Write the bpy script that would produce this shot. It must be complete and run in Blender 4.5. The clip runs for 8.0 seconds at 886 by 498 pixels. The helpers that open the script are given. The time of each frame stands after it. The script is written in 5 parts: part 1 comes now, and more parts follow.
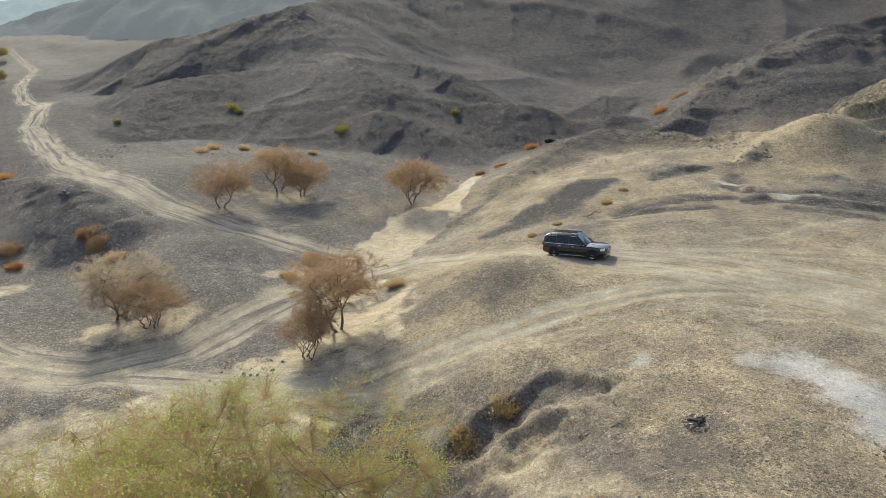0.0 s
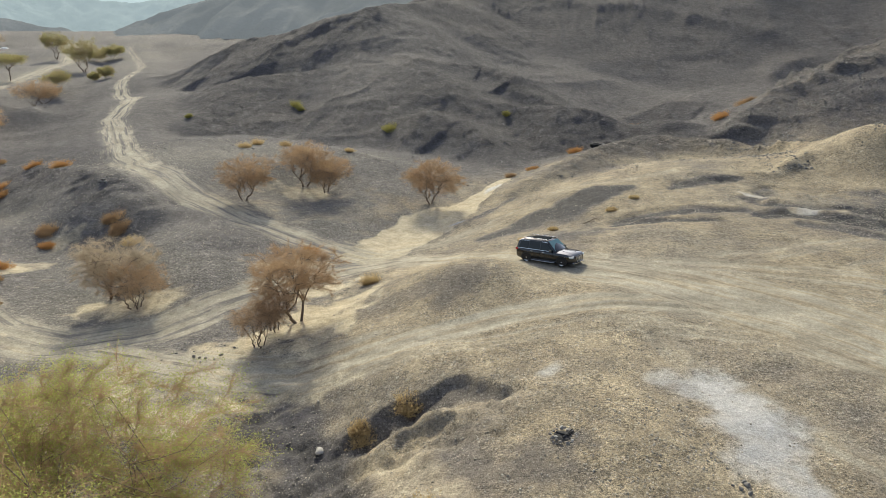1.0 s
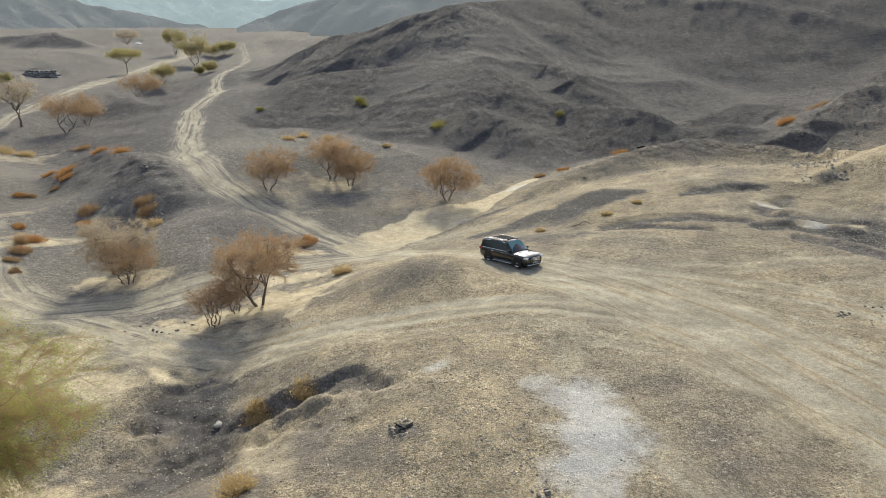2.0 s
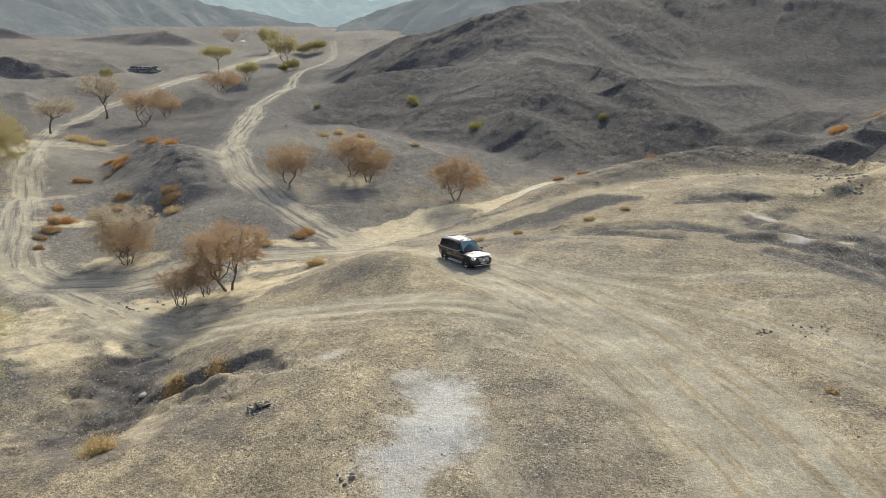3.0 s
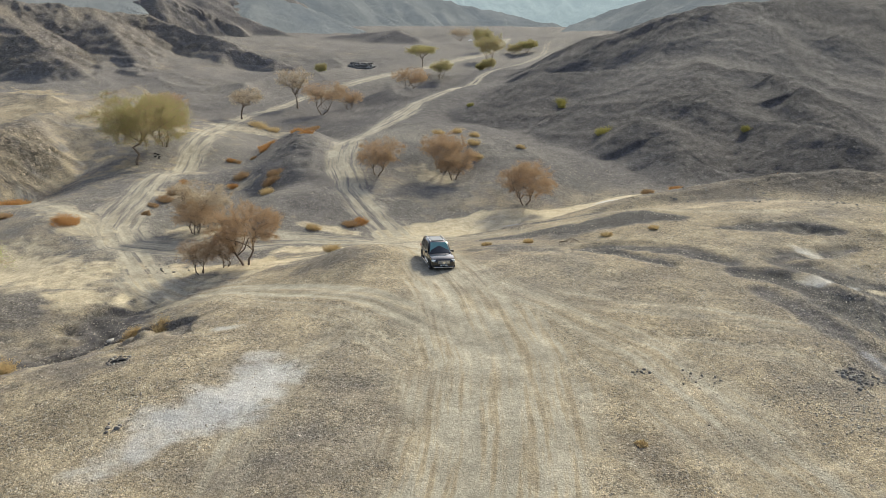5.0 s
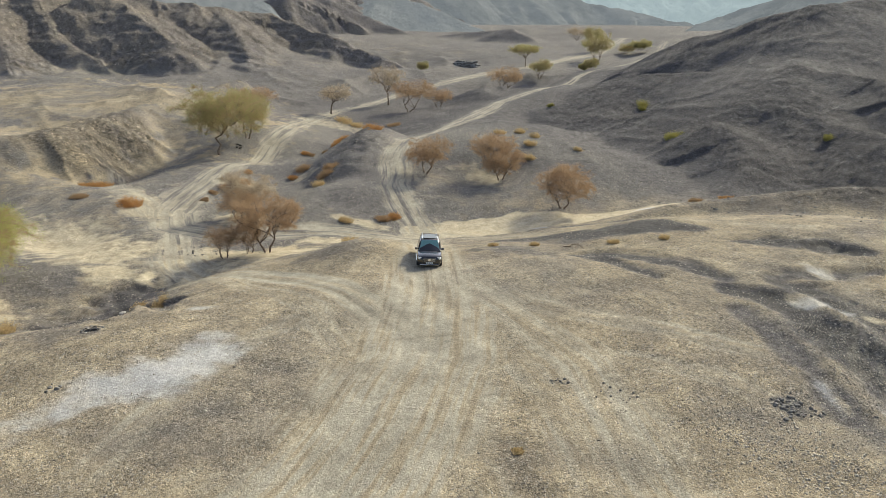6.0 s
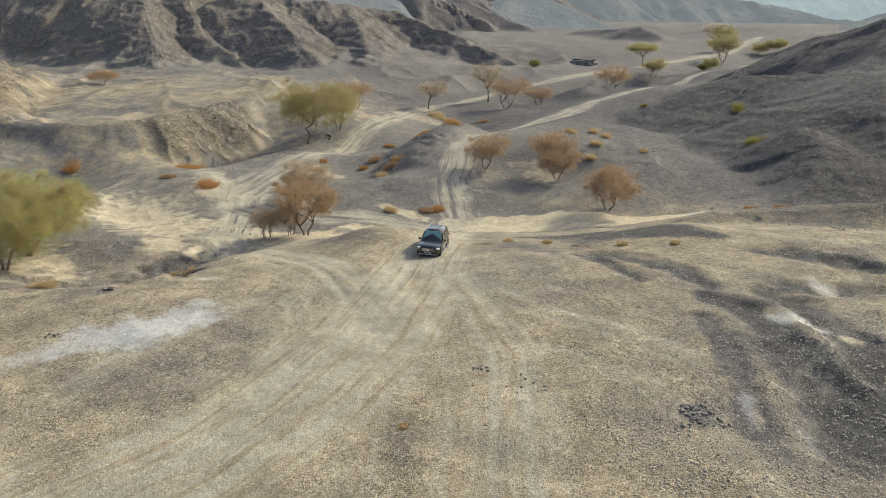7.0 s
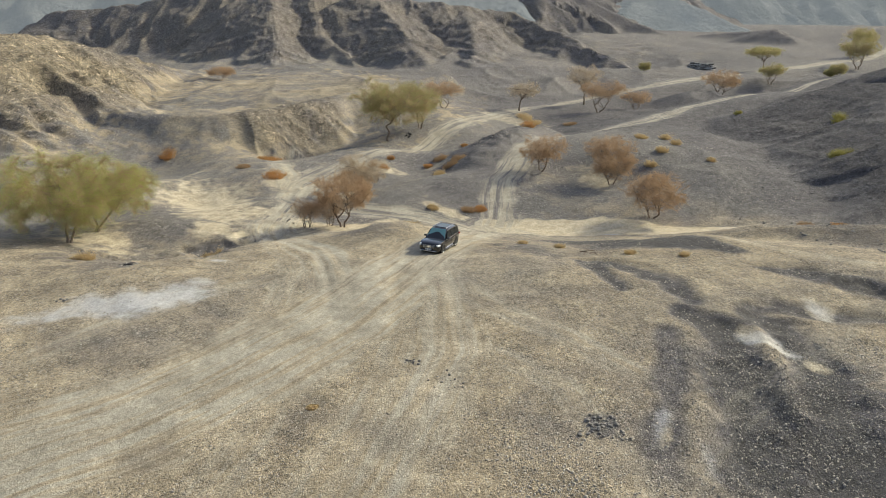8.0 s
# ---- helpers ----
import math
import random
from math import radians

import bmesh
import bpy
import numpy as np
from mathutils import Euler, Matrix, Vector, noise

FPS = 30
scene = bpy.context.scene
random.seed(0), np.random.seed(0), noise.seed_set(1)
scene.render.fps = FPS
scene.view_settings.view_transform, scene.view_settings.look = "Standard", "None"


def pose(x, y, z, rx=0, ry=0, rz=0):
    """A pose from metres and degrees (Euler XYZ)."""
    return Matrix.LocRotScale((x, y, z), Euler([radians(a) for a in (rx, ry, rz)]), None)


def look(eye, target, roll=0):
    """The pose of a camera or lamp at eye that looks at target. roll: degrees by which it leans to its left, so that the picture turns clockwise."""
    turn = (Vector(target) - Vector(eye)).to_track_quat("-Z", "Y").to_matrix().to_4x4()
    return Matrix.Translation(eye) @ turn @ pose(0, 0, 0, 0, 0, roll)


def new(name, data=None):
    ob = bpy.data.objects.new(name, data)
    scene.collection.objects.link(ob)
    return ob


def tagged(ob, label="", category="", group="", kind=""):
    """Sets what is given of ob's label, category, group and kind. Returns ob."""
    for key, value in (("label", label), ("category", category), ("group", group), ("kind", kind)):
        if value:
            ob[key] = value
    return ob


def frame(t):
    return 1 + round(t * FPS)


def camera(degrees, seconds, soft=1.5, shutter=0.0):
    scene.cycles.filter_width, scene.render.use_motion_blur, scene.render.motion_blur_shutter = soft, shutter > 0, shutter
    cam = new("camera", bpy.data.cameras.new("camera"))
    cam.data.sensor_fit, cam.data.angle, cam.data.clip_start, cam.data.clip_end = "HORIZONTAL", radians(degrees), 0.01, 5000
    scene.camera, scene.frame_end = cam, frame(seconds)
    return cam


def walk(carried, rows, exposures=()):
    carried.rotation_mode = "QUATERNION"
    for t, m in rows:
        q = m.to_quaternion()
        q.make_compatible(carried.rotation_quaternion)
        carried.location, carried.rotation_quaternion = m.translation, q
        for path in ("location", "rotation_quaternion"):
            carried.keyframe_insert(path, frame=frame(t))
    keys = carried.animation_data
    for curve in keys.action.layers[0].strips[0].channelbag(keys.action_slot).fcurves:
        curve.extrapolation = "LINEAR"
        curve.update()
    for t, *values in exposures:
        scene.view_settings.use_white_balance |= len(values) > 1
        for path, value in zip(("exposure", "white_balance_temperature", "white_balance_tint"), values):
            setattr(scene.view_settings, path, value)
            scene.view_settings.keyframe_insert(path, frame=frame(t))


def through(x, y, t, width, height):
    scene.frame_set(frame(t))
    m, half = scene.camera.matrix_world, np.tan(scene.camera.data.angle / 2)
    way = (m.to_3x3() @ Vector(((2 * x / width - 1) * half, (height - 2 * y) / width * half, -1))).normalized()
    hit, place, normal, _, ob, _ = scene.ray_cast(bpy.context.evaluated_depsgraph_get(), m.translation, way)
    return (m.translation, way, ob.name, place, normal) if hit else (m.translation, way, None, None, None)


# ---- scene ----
cam = camera(63.3, 8.0, soft=0.6)
METRES, EYE, TILT, LEAN, TURN = 88.0, 20.4, 2.9, -4.0, 0.0
ROWS = [
    (0.0, 0.0, 0.0, 0.0, -1.51, -20.88, 3.96),
    (0.5, 0.0599, -0.0072, -0.0029, 2.93, -20.55, 4.15),
    (1.0, 0.1205, 0.0, -0.0064, 7.48, -20.2, 4.33),
    (2.5, 0.3241, 0.0323, -0.0182, 21.89, -19.33, 4.77),
    (3.0, 0.3858, 0.0518, -0.0207, 26.07, -18.99, 4.82),
    (3.5, 0.4432, 0.0759, -0.0246, 30.73, -18.6, 4.88),
    (4.0, 0.4944, 0.1072, -0.0289, 35.7, -18.1, 4.92),
    (4.5, 0.5412, 0.1443, -0.0332, 41.0, -17.71, 4.92),
    (6.0, 0.6655, 0.2742, -0.0455, 56.65, -16.55, 4.65),
    (6.5, 0.7066, 0.321, -0.049, 62.14, -16.31, 4.48),
    (7.0, 0.7452, 0.3706, -0.0532, 67.94, -15.92, 4.22),
    (7.5, 0.7738, 0.4237, -0.0571, 73.35, -15.49, 3.92),
    (8.0, 0.7916, 0.4794, -0.061, 78.65, -15.11, 3.59),
]
walk(cam, [(t, pose(0, 0, EYE, TILT, LEAN, TURN) @ pose(METRES * x, METRES * y, METRES * z, 90 + pitch, roll, yaw)) for t, x, y, z, yaw, pitch, roll in ROWS])

# ---- light: a low hazy sun behind the hills, and its sky ----
SUN_AZIMUTH, SUN_HEIGHT = -18.0, 31.5
world = bpy.data.worlds.new("sky")
scene.world = world
world.use_nodes = True
wt = world.node_tree
sky = wt.nodes.new("ShaderNodeTexSky")
sky.sky_type, sky.sun_disc = "NISHITA", False
sky.sun_elevation, sky.sun_rotation = radians(SUN_HEIGHT), radians(SUN_AZIMUTH)
sky.altitude, sky.air_density, sky.dust_density, sky.ozone_density = 300, 1.0, 3.0, 2.0
haze = wt.nodes.new("ShaderNodeHueSaturation")
haze.inputs["Saturation"].default_value = 0.75
wt.links.new(sky.outputs[0], haze.inputs["Color"])
wt.links.new(haze.outputs[0], wt.nodes["Background"].inputs[0])
wt.nodes["Background"].inputs[1].default_value = 0.15
sun = new("sun", bpy.data.lights.new("sun", "SUN"))
sun.data.energy, sun.data.angle, sun.data.color = 3.5, radians(4.5), (0.985, 0.945, 0.735)
sun.matrix_world = look((0, 0, 0), (-math.sin(radians(SUN_AZIMUTH)) * math.cos(radians(SUN_HEIGHT)), -math.cos(radians(SUN_AZIMUTH)) * math.cos(radians(SUN_HEIGHT)), -math.sin(radians(SUN_HEIGHT))))
scene.view_settings.exposure = 0.31


# ---- materials ----
class Nodes:
    """A material under construction, with short ways to add nodes."""

    def __init__(self, name, rough=0.8, metal=0.0):
        self.m = bpy.data.materials.new(name)
        self.m.use_nodes = True
        self.t = self.m.node_tree
        self.p = self.t.nodes["Principled BSDF"]
        self.p.inputs["Roughness"].default_value, self.p.inputs["Metallic"].default_value = rough, metal

    def add(self, kind, **values):
        n = self.t.nodes.new(kind)
        for key, value in values.items():
            setattr(n, key, value)
        return n

    def put(self, value, socket):
        if hasattr(value, "is_output"):
            self.t.links.new(value, socket)
        else:
            socket.default_value = (*value, 1.0) if isinstance(value, tuple) and len(value) == 3 and socket.type == "RGBA" else value

    def place(self):
        return self.add("ShaderNodeTexCoord").outputs["Object"]

    def noise(self, scale, detail=4.0, rough=0.6, at=None, stretch=None):
        n = self.add("ShaderNodeTexNoise")
        n.inputs["Scale"].default_value, n.inputs["Detail"].default_value, n.inputs["Roughness"].default_value = scale, detail, rough
        at = at or self.place()
        if stretch:
            s = self.add("ShaderNodeMapping")
            s.inputs["Scale"].default_value = stretch
            self.put(at, s.inputs["Vector"])
            at = s.outputs[0]
        self.put(at, n.inputs["Vector"])
        return n.outputs["Fac"]

    def cells(self, scale, out="Color"):
        n = self.add("ShaderNodeTexVoronoi")
        n.inputs["Scale"].default_value = scale
        self.put(self.place(), n.inputs["Vector"])
        return n.outputs[out]

    def span(self, value, a, b, c=0.0, d=1.0):
        n = self.add("ShaderNodeMapRange")
        for v, i in zip((value, a, b, c, d), range(5)):
            self.put(v, n.inputs[i])
        return n.outputs[0]

    def mix(self, fac, a, b, how="MIX"):
        n = self.add("ShaderNodeMix", data_type="RGBA", blend_type=how)
        self.put(fac, n.inputs["Factor"])
        self.put(a, n.inputs[6])
        self.put(b, n.inputs[7])
        return n.outputs[2]

    def sums(self, how, a, b):
        n = self.add("ShaderNodeMath", operation=how)
        self.put(a, n.inputs[0])
        self.put(b, n.inputs[1])
        return n.outputs[0]

    def bump(self, value, strength, distance):
        n = self.add("ShaderNodeBump")
        n.inputs["Strength"].default_value, n.inputs["Distance"].default_value = strength, distance
        self.put(value, n.inputs["Height"])
        self.put(n.outputs[0], self.p.inputs["Normal"])

    def colour(self, value):
        self.put(value, self.p.inputs["Base Color"])
        return self

    def attribute(self, name):
        n = self.add("ShaderNodeAttribute", attribute_name=name)
        return n


def ground_material():
    n = Nodes("desert_ground", 0.95)
    n.p.inputs["Specular IOR Level"].default_value = 0.15
    cover, rocky = n.attribute("cover"), n.attribute("rocky").outputs["Fac"]
    parts = n.add("ShaderNodeSeparateColor")
    n.put(cover.outputs["Color"], parts.inputs[0])
    track, sand, tan = parts.outputs[0], parts.outputs[1], parts.outputs[2]
    ash = cover.outputs["Alpha"]
    dark = n.attribute("dark").outputs["Fac"]
    wide, patch, grit = n.noise(0.07, 5), n.noise(0.9, 6, 0.65), n.noise(9.0, 5, 0.7)
    drift = n.noise(0.28, 5, 0.6)
    pebble, fine = n.cells(13.0), n.cells(29.0)
    gravel = n.mix(n.span(patch, 0.3, 0.7), (0.140, 0.129, 0.127), (0.226, 0.208, 0.200))
    gravel = n.mix(n.span(wide, 0.42, 0.62, 0, 0.7), gravel, (0.235, 0.218, 0.184))
    earth = n.mix(n.span(drift, 0.33, 0.66), (0.315, 0.25, 0.16), (0.51, 0.415, 0.275))
    earth = n.mix(n.span(patch, 0.46, 0.68, 0, 0.5), earth, (0.20, 0.168, 0.118))
    col = n.mix(n.span(n.sums("ADD", tan, n.sums("MULTIPLY", n.sums("SUBTRACT", drift, 0.5), 0.9)), 0.2, 0.8), gravel, earth)
    rock = n.mix(n.span(n.noise(0.9, 10, 0.82), 0.38, 0.62), (0.094, 0.086, 0.092), (0.225, 0.206, 0.212))
    rock = n.mix(n.span(n.noise(0.8, 6, 0.6, stretch=(0.25, 0.25, 3.0)), 0.52, 0.7, 0, 0.4), rock, (0.28, 0.253, 0.235))
    rock = n.mix(n.sums("MULTIPLY", tan, 0.95), rock, n.mix(n.span(n.noise(0.5, 7, 0.7), 0.35, 0.65), (0.20, 0.158, 0.10), (0.44, 0.36, 0.235)))
    boulder, rubble = n.add("ShaderNodeSeparateColor"), n.add("ShaderNodeSeparateColor")
    n.put(n.cells(2.1), boulder.inputs[0])
    n.put(n.cells(5.5), rubble.inputs[0])
    for one, share in ((boulder, 0.86), (rubble, 0.8)):
        rock = n.mix(n.span(one.outputs[0], share, share + 0.04, 0, 0.75), rock, n.mix(1.0, rock, (2.0, 1.98, 1.95), "MULTIPLY"))
        rock = n.mix(n.span(one.outputs[1], share - 0.02, share + 0.02, 0, 0.8), rock, n.mix(1.0, rock, (0.4, 0.4, 0.41), "MULTIPLY"))
    col = n.mix(rocky, col, rock)
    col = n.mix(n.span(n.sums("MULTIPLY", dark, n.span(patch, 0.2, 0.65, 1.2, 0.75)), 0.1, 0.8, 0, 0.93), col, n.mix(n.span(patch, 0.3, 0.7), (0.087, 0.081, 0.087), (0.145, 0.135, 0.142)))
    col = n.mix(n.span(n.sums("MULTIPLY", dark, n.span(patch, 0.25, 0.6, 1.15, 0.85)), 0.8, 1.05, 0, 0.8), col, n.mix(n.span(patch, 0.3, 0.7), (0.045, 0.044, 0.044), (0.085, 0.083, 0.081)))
    col = n.mix(n.span(n.sums("MULTIPLY", sand, n.span(patch, 0.2, 0.6, 0.6, 1.1)), 0.2, 0.75), col, n.mix(n.span(patch, 0.3, 0.7), (0.46, 0.375, 0.245), (0.64, 0.555, 0.395)))
    way = n.add("ShaderNodeSeparateXYZ")
    n.put(n.attribute("trail").outputs["Vector"], way.inputs[0])
    across = n.add("ShaderNodeCombineXYZ")
    n.put(n.sums("MULTIPLY", way.outputs[0], 2.3), across.inputs[0])
    n.put(n.sums("MULTIPLY", way.outputs[1], 0.13), across.inputs[1])
    n.put(n.sums("MULTIPLY", way.outputs[2], 7.3), across.inputs[2])
    streak = n.noise(1.0, 4, 0.65, at=across.outputs[0])
    off = n.sums("ABSOLUTE", n.sums("SUBTRACT", n.sums("ABSOLUTE", way.outputs[0], 0.0), 0.8), 0.0)
    worn = n.sums("ADD", n.span(streak, 0.41, 0.57, 0.1, 0.95), n.span(off, 0.1, 0.45, 0.45, 0.0))
    furrow = n.sums("MULTIPLY", n.span(track, 0.2, 0.7), n.span(streak, 0.36, 0.47, 0.32, 0.0))
    col = n.mix(furrow, col, (0.13, 0.113, 0.088))
    worn = n.sums("MULTIPLY", n.sums("MULTIPLY", track, worn), n.span(grit, 0.2, 0.7, 0.8, 1.2))
    col = n.mix(n.span(worn, 0.08, 0.8), col, n.mix(n.span(drift, 0.35, 0.65), (0.335, 0.298, 0.226), (0.455, 0.408, 0.315)))
    col = n.mix(n.span(n.sums("MULTIPLY", ash, n.span(patch, 0.25, 0.62, 0.7, 1.1)), 0.05, 1.0, 0, 0.68), col, (0.56, 0.56, 0.555))
    # pebbles and grit, fewer on the worn tracks
    bare = n.span(n.sums("MAXIMUM", n.sums("MAXIMUM", track, ash), sand), 0.1, 0.9, 1.0, 0.25)
    bare = n.sums("MULTIPLY", bare, n.sums("MAXIMUM", n.span(n.noise(0.33, 7, 0.72), 0.42, 0.56, 0.55, 1.0), n.span(tan, 0.2, 0.6, 1.0, 0.0)))
    stone = n.add("ShaderNodeSeparateColor")
    n.put(pebble, stone.inputs[0])
    col = n.mix(n.sums("MULTIPLY", n.sums("MULTIPLY", bare, n.span(dark, 0.1, 0.8, 1.0, 0.3)), n.span(stone.outputs[0], 0.78, 0.92, 0, 0.8)), col, (0.44, 0.40, 0.33))
    col = n.mix(n.sums("MULTIPLY", bare, n.span(stone.outputs[1], 0.72, 0.92, 0, 0.75)), col, (0.085, 0.077, 0.067))
    tiny = n.add("ShaderNodeSeparateColor")
    n.put(fine, tiny.inputs[0])
    col = n.mix(n.sums("MULTIPLY", bare, n.span(tiny.outputs[0], 0.45, 1.0, 0, 0.6)), col, n.mix(0.6, col, (0.05, 0.045, 0.038)))
    col = n.mix(n.sums("MULTIPLY", bare, n.span(tiny.outputs[1], 0.6, 1, 0, 0.5)), col, n.mix(1.0, col, (2.1, 2.07, 2.0), "MULTIPLY"))
    mottle = n.span(n.noise(6.5, 10, 0.84), 0.37, 0.63, 0.4, 1.66)
    mottle = n.sums("MULTIPLY", mottle, n.span(n.noise(0.55, 7, 0.7), 0.32, 0.68, 0.84, 1.17))
    mottle = n.sums("MULTIPLY", mottle, n.span(n.noise(2.6, 6, 0.78), 0.36, 0.64, 0.66, 1.36))
    mottle = n.sums("ADD", n.sums("MULTIPLY", n.sums("SUBTRACT", mottle, 1.0), n.span(bare, 0.25, 1.0, 0.42, 1.0)), 1.0)
    tone = n.add("ShaderNodeCombineXYZ")
    for i in range(3):
        n.put(mottle, tone.inputs[i])
    col = n.mix(1.0, col, tone.outputs[0], "MULTIPLY")
    n.colour(n.mix(n.sums("MULTIPLY", bare, n.span(grit, 0.35, 0.65, 0.0, 0.45)), col, (0.115, 0.102, 0.08)))
    rough = n.sums("ADD", n.sums("MULTIPLY", grit, 0.6), n.sums("MULTIPLY", n.noise(26.0, 5, 0.75), n.sums("MULTIPLY", bare, 0.5)))
    relief = n.sums("MULTIPLY", n.noise(0.9, 10, 0.8), n.sums("MULTIPLY", rocky, 6.5))
    lumps = n.sums("MULTIPLY", n.cells(13.0, "Distance"), n.sums("MULTIPLY", bare, -0.3))
    n.bump(n.sums("ADD", n.sums("ADD", rough, relief), n.sums("ADD", lumps, n.sums("MULTIPLY", patch, 0.8))), 1.0, 0.12)
    return n.m


def far_haze_material(name, glow):
    """Rock of the distant ranges, with haze put in as pale blue-grey colour and glow."""
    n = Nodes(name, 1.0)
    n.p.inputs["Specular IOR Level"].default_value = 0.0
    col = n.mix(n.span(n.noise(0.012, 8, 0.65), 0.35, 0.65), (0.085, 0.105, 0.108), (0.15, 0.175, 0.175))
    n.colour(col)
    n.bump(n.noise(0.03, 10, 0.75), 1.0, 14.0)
    # emission paints the haze that lies in front of the ranges
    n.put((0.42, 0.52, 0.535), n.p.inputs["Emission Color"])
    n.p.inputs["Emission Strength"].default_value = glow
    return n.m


def plain(name, colour, rough=0.6, metal=0.0, vary=0.15, scale=6.0, coat=0.0, relief=0.0):
    n = Nodes(name, rough, metal)
    v = n.noise(scale, 5)
    lo, hi = tuple(c * (1 - vary) for c in colour), tuple(min(1, c * (1 + vary)) for c in colour)
    n.colour(n.mix(n.span(v, 0.3, 0.7), lo, hi))
    n.p.inputs["Coat Weight"].default_value = coat
    if relief:
        n.bump(v, 0.6, relief)
    return n.m


def foliage(name, low, high, through=0.25):
    """Twigs and leaves, each island of the mesh with a tone of its own."""
    n = Nodes(name, 0.75)
    n.p.inputs["Specular IOR Level"].default_value = 0.2
    pick = n.add("ShaderNodeNewGeometry").outputs["Random Per Island"]
    n.colour(n.mix(n.span(n.sums("ADD", n.sums("MULTIPLY", pick, 0.7), n.sums("MULTIPLY", n.noise(0.6, 3), 0.6)), 0.2, 1.0), low, high))
    n.p.inputs["Transmission Weight"].default_value = 0.0
    n.p.inputs["Subsurface Weight"].default_value = 0.0
    if through:
        glow = n.add("ShaderNodeBsdfTranslucent")
        n.put(high, glow.inputs["Color"])
        both = n.add("ShaderNodeMixShader")
        both.inputs[0].default_value = through
        n.put(n.p.outputs[0], both.inputs[1])
        n.put(glow.outputs[0], both.inputs[2])
        n.put(both.outputs[0], n.t.nodes["Material Output"].inputs["Surface"])
    return n.m


def mid_haze_material():
    """Grey-green rock of the hills half way to the ranges; a blue-grey glow stands in for haze."""
    n = Nodes("middle_distance_haze_rock", 1.0)
    n.p.inputs["Specular IOR Level"].default_value = 0.0
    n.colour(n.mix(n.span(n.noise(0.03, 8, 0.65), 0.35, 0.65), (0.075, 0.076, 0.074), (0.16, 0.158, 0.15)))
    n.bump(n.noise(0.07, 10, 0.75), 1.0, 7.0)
    # weaker emission for the thinner haze at this distance
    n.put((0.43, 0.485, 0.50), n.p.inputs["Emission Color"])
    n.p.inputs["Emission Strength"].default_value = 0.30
    return n.m


GROUND = ground_material()
MID_HAZE_ROCK = mid_haze_material()
FAR_HAZE_ROCK = far_haze_material("distant_range", 0.62)
HAZY_ROCK = far_haze_material("furthest_range", 0.98)
BARK = plain("grey_brown_bark", (0.22, 0.168, 0.122), 0.9, vary=0.35, scale=9, relief=0.03)
DARK_BARK = plain("dark_bark", (0.15, 0.112, 0.084), 0.9, vary=0.35, scale=9, relief=0.03)
BROWN_TWIGS = foliage("dry_brown_twigs", (0.28, 0.185, 0.11), (0.50, 0.35, 0.212), 0.45)
GREY_TWIGS = foliage("dry_grey_twigs", (0.34, 0.27, 0.19), (0.55, 0.455, 0.33), 0.5)
OLIVE_LEAVES = foliage("olive_leaves", (0.20, 0.17, 0.08), (0.42, 0.40, 0.17), 0.45)
GREEN_LEAVES = foliage("yellow_green_leaves", (0.145, 0.14, 0.055), (0.50, 0.54, 0.16), 0.45)
RUST_SHRUB = foliage("rust_orange_shrub", (0.30, 0.155, 0.065), (0.53, 0.30, 0.12), 0.45)
STRAW_SHRUB = foliage("straw_shrub", (0.36, 0.26, 0.135), (0.6, 0.46, 0.25), 0.45)
RUSSET_SHRUB = foliage("russet_brown_shrub", (0.25, 0.165, 0.09), (0.44, 0.30, 0.17), 0.45)
YELLOW_SHRUB = foliage("yellow_shrub", (0.24, 0.22, 0.07), (0.42, 0.38, 0.12), 0.3)
STONE = plain("grey_stone", (0.22, 0.2, 0.175), 0.9, vary=0.5, scale=3, relief=0.02)
PALE_STONE = plain("pale_stone", (0.5, 0.46, 0.4), 0.9, vary=0.2, scale=3, relief=0.02)
CHARCOAL = plain("charcoal_and_ash", (0.035, 0.033, 0.032), 0.95, vary=0.6, scale=8)


# ---- the lie of the land: rises, crests and small relief, all in metres ----
BROAD_RISES = [
    (-260, 255, 70, -4.62), (90, -60, 70, 4.46), (-200, 180, 40, -3.36), (-200, 240, 40, -2.11),
    (-160, 160, 40, -9.15), (-140, 240, 40, -7.25), (-120, 120, 40, -6.49), (-80, 100, 40, -4.58),
    (-95, 158, 24, -4.4), (0, 220, 40, 2.78),
]
VALLEY_RISES = [
    (-260, 294, 34, -1.49), (-226, 294, 34, -3.93), (-226, 328, 34, -1.62), (-192, 192, 34, 0.95),
    (-158, 124, 34, 1.99), (-158, 158, 34, 2.81), (-158, 192, 34, 1.0), (-158, 226, 34, 0.77),
    (-124, 124, 34, 1.3), (-124, 158, 34, 1.26), (-124, 192, 34, -3.26), (-90, 90, 34, -0.74),
    (-90, 158, 34, 0.73), (-90, 192, 34, -2.82), (-160, 74, 24, -0.84), (-148, 98, 24, 0.53),
    (-178, 60, 24, -0.93), (-135, 55, 24, 1.26), (-105, 40, 24, -0.74),
]
VALLEY_HOLLOWS = [
    (-69, 45, 9, -4.0), (-60, 40, 9, -3.7), (-50, 28, 9, 2.74), (-75, 53, 9, -1.38),
    (-46, 38, 11, 0.88), (-22, 74, 9, -0.63), (-17, 118, 13, -1.01), (-8, 117, 13, -1.74),
    (32, 82, 9, -0.78), (8, 99, 13, -0.65), (-35, 133, 13, -0.97), (-71, 99, 13, 0.72),
    (-86, 110, 13, 0.97), (-78, 159, 13, -1.61), (22, 174, 13, 1.99), (-134, 23, 13, -0.66),
    (-39, 31, 13, -1.01), (-53, 85, 13, -2.01), (19, 111, 9, -0.64), (4, 118, 9, -3.81),
    (23, 118, 9, -2.26), (-18, 33, 9, 0.51), (-25, 37, 9, 0.5),
]
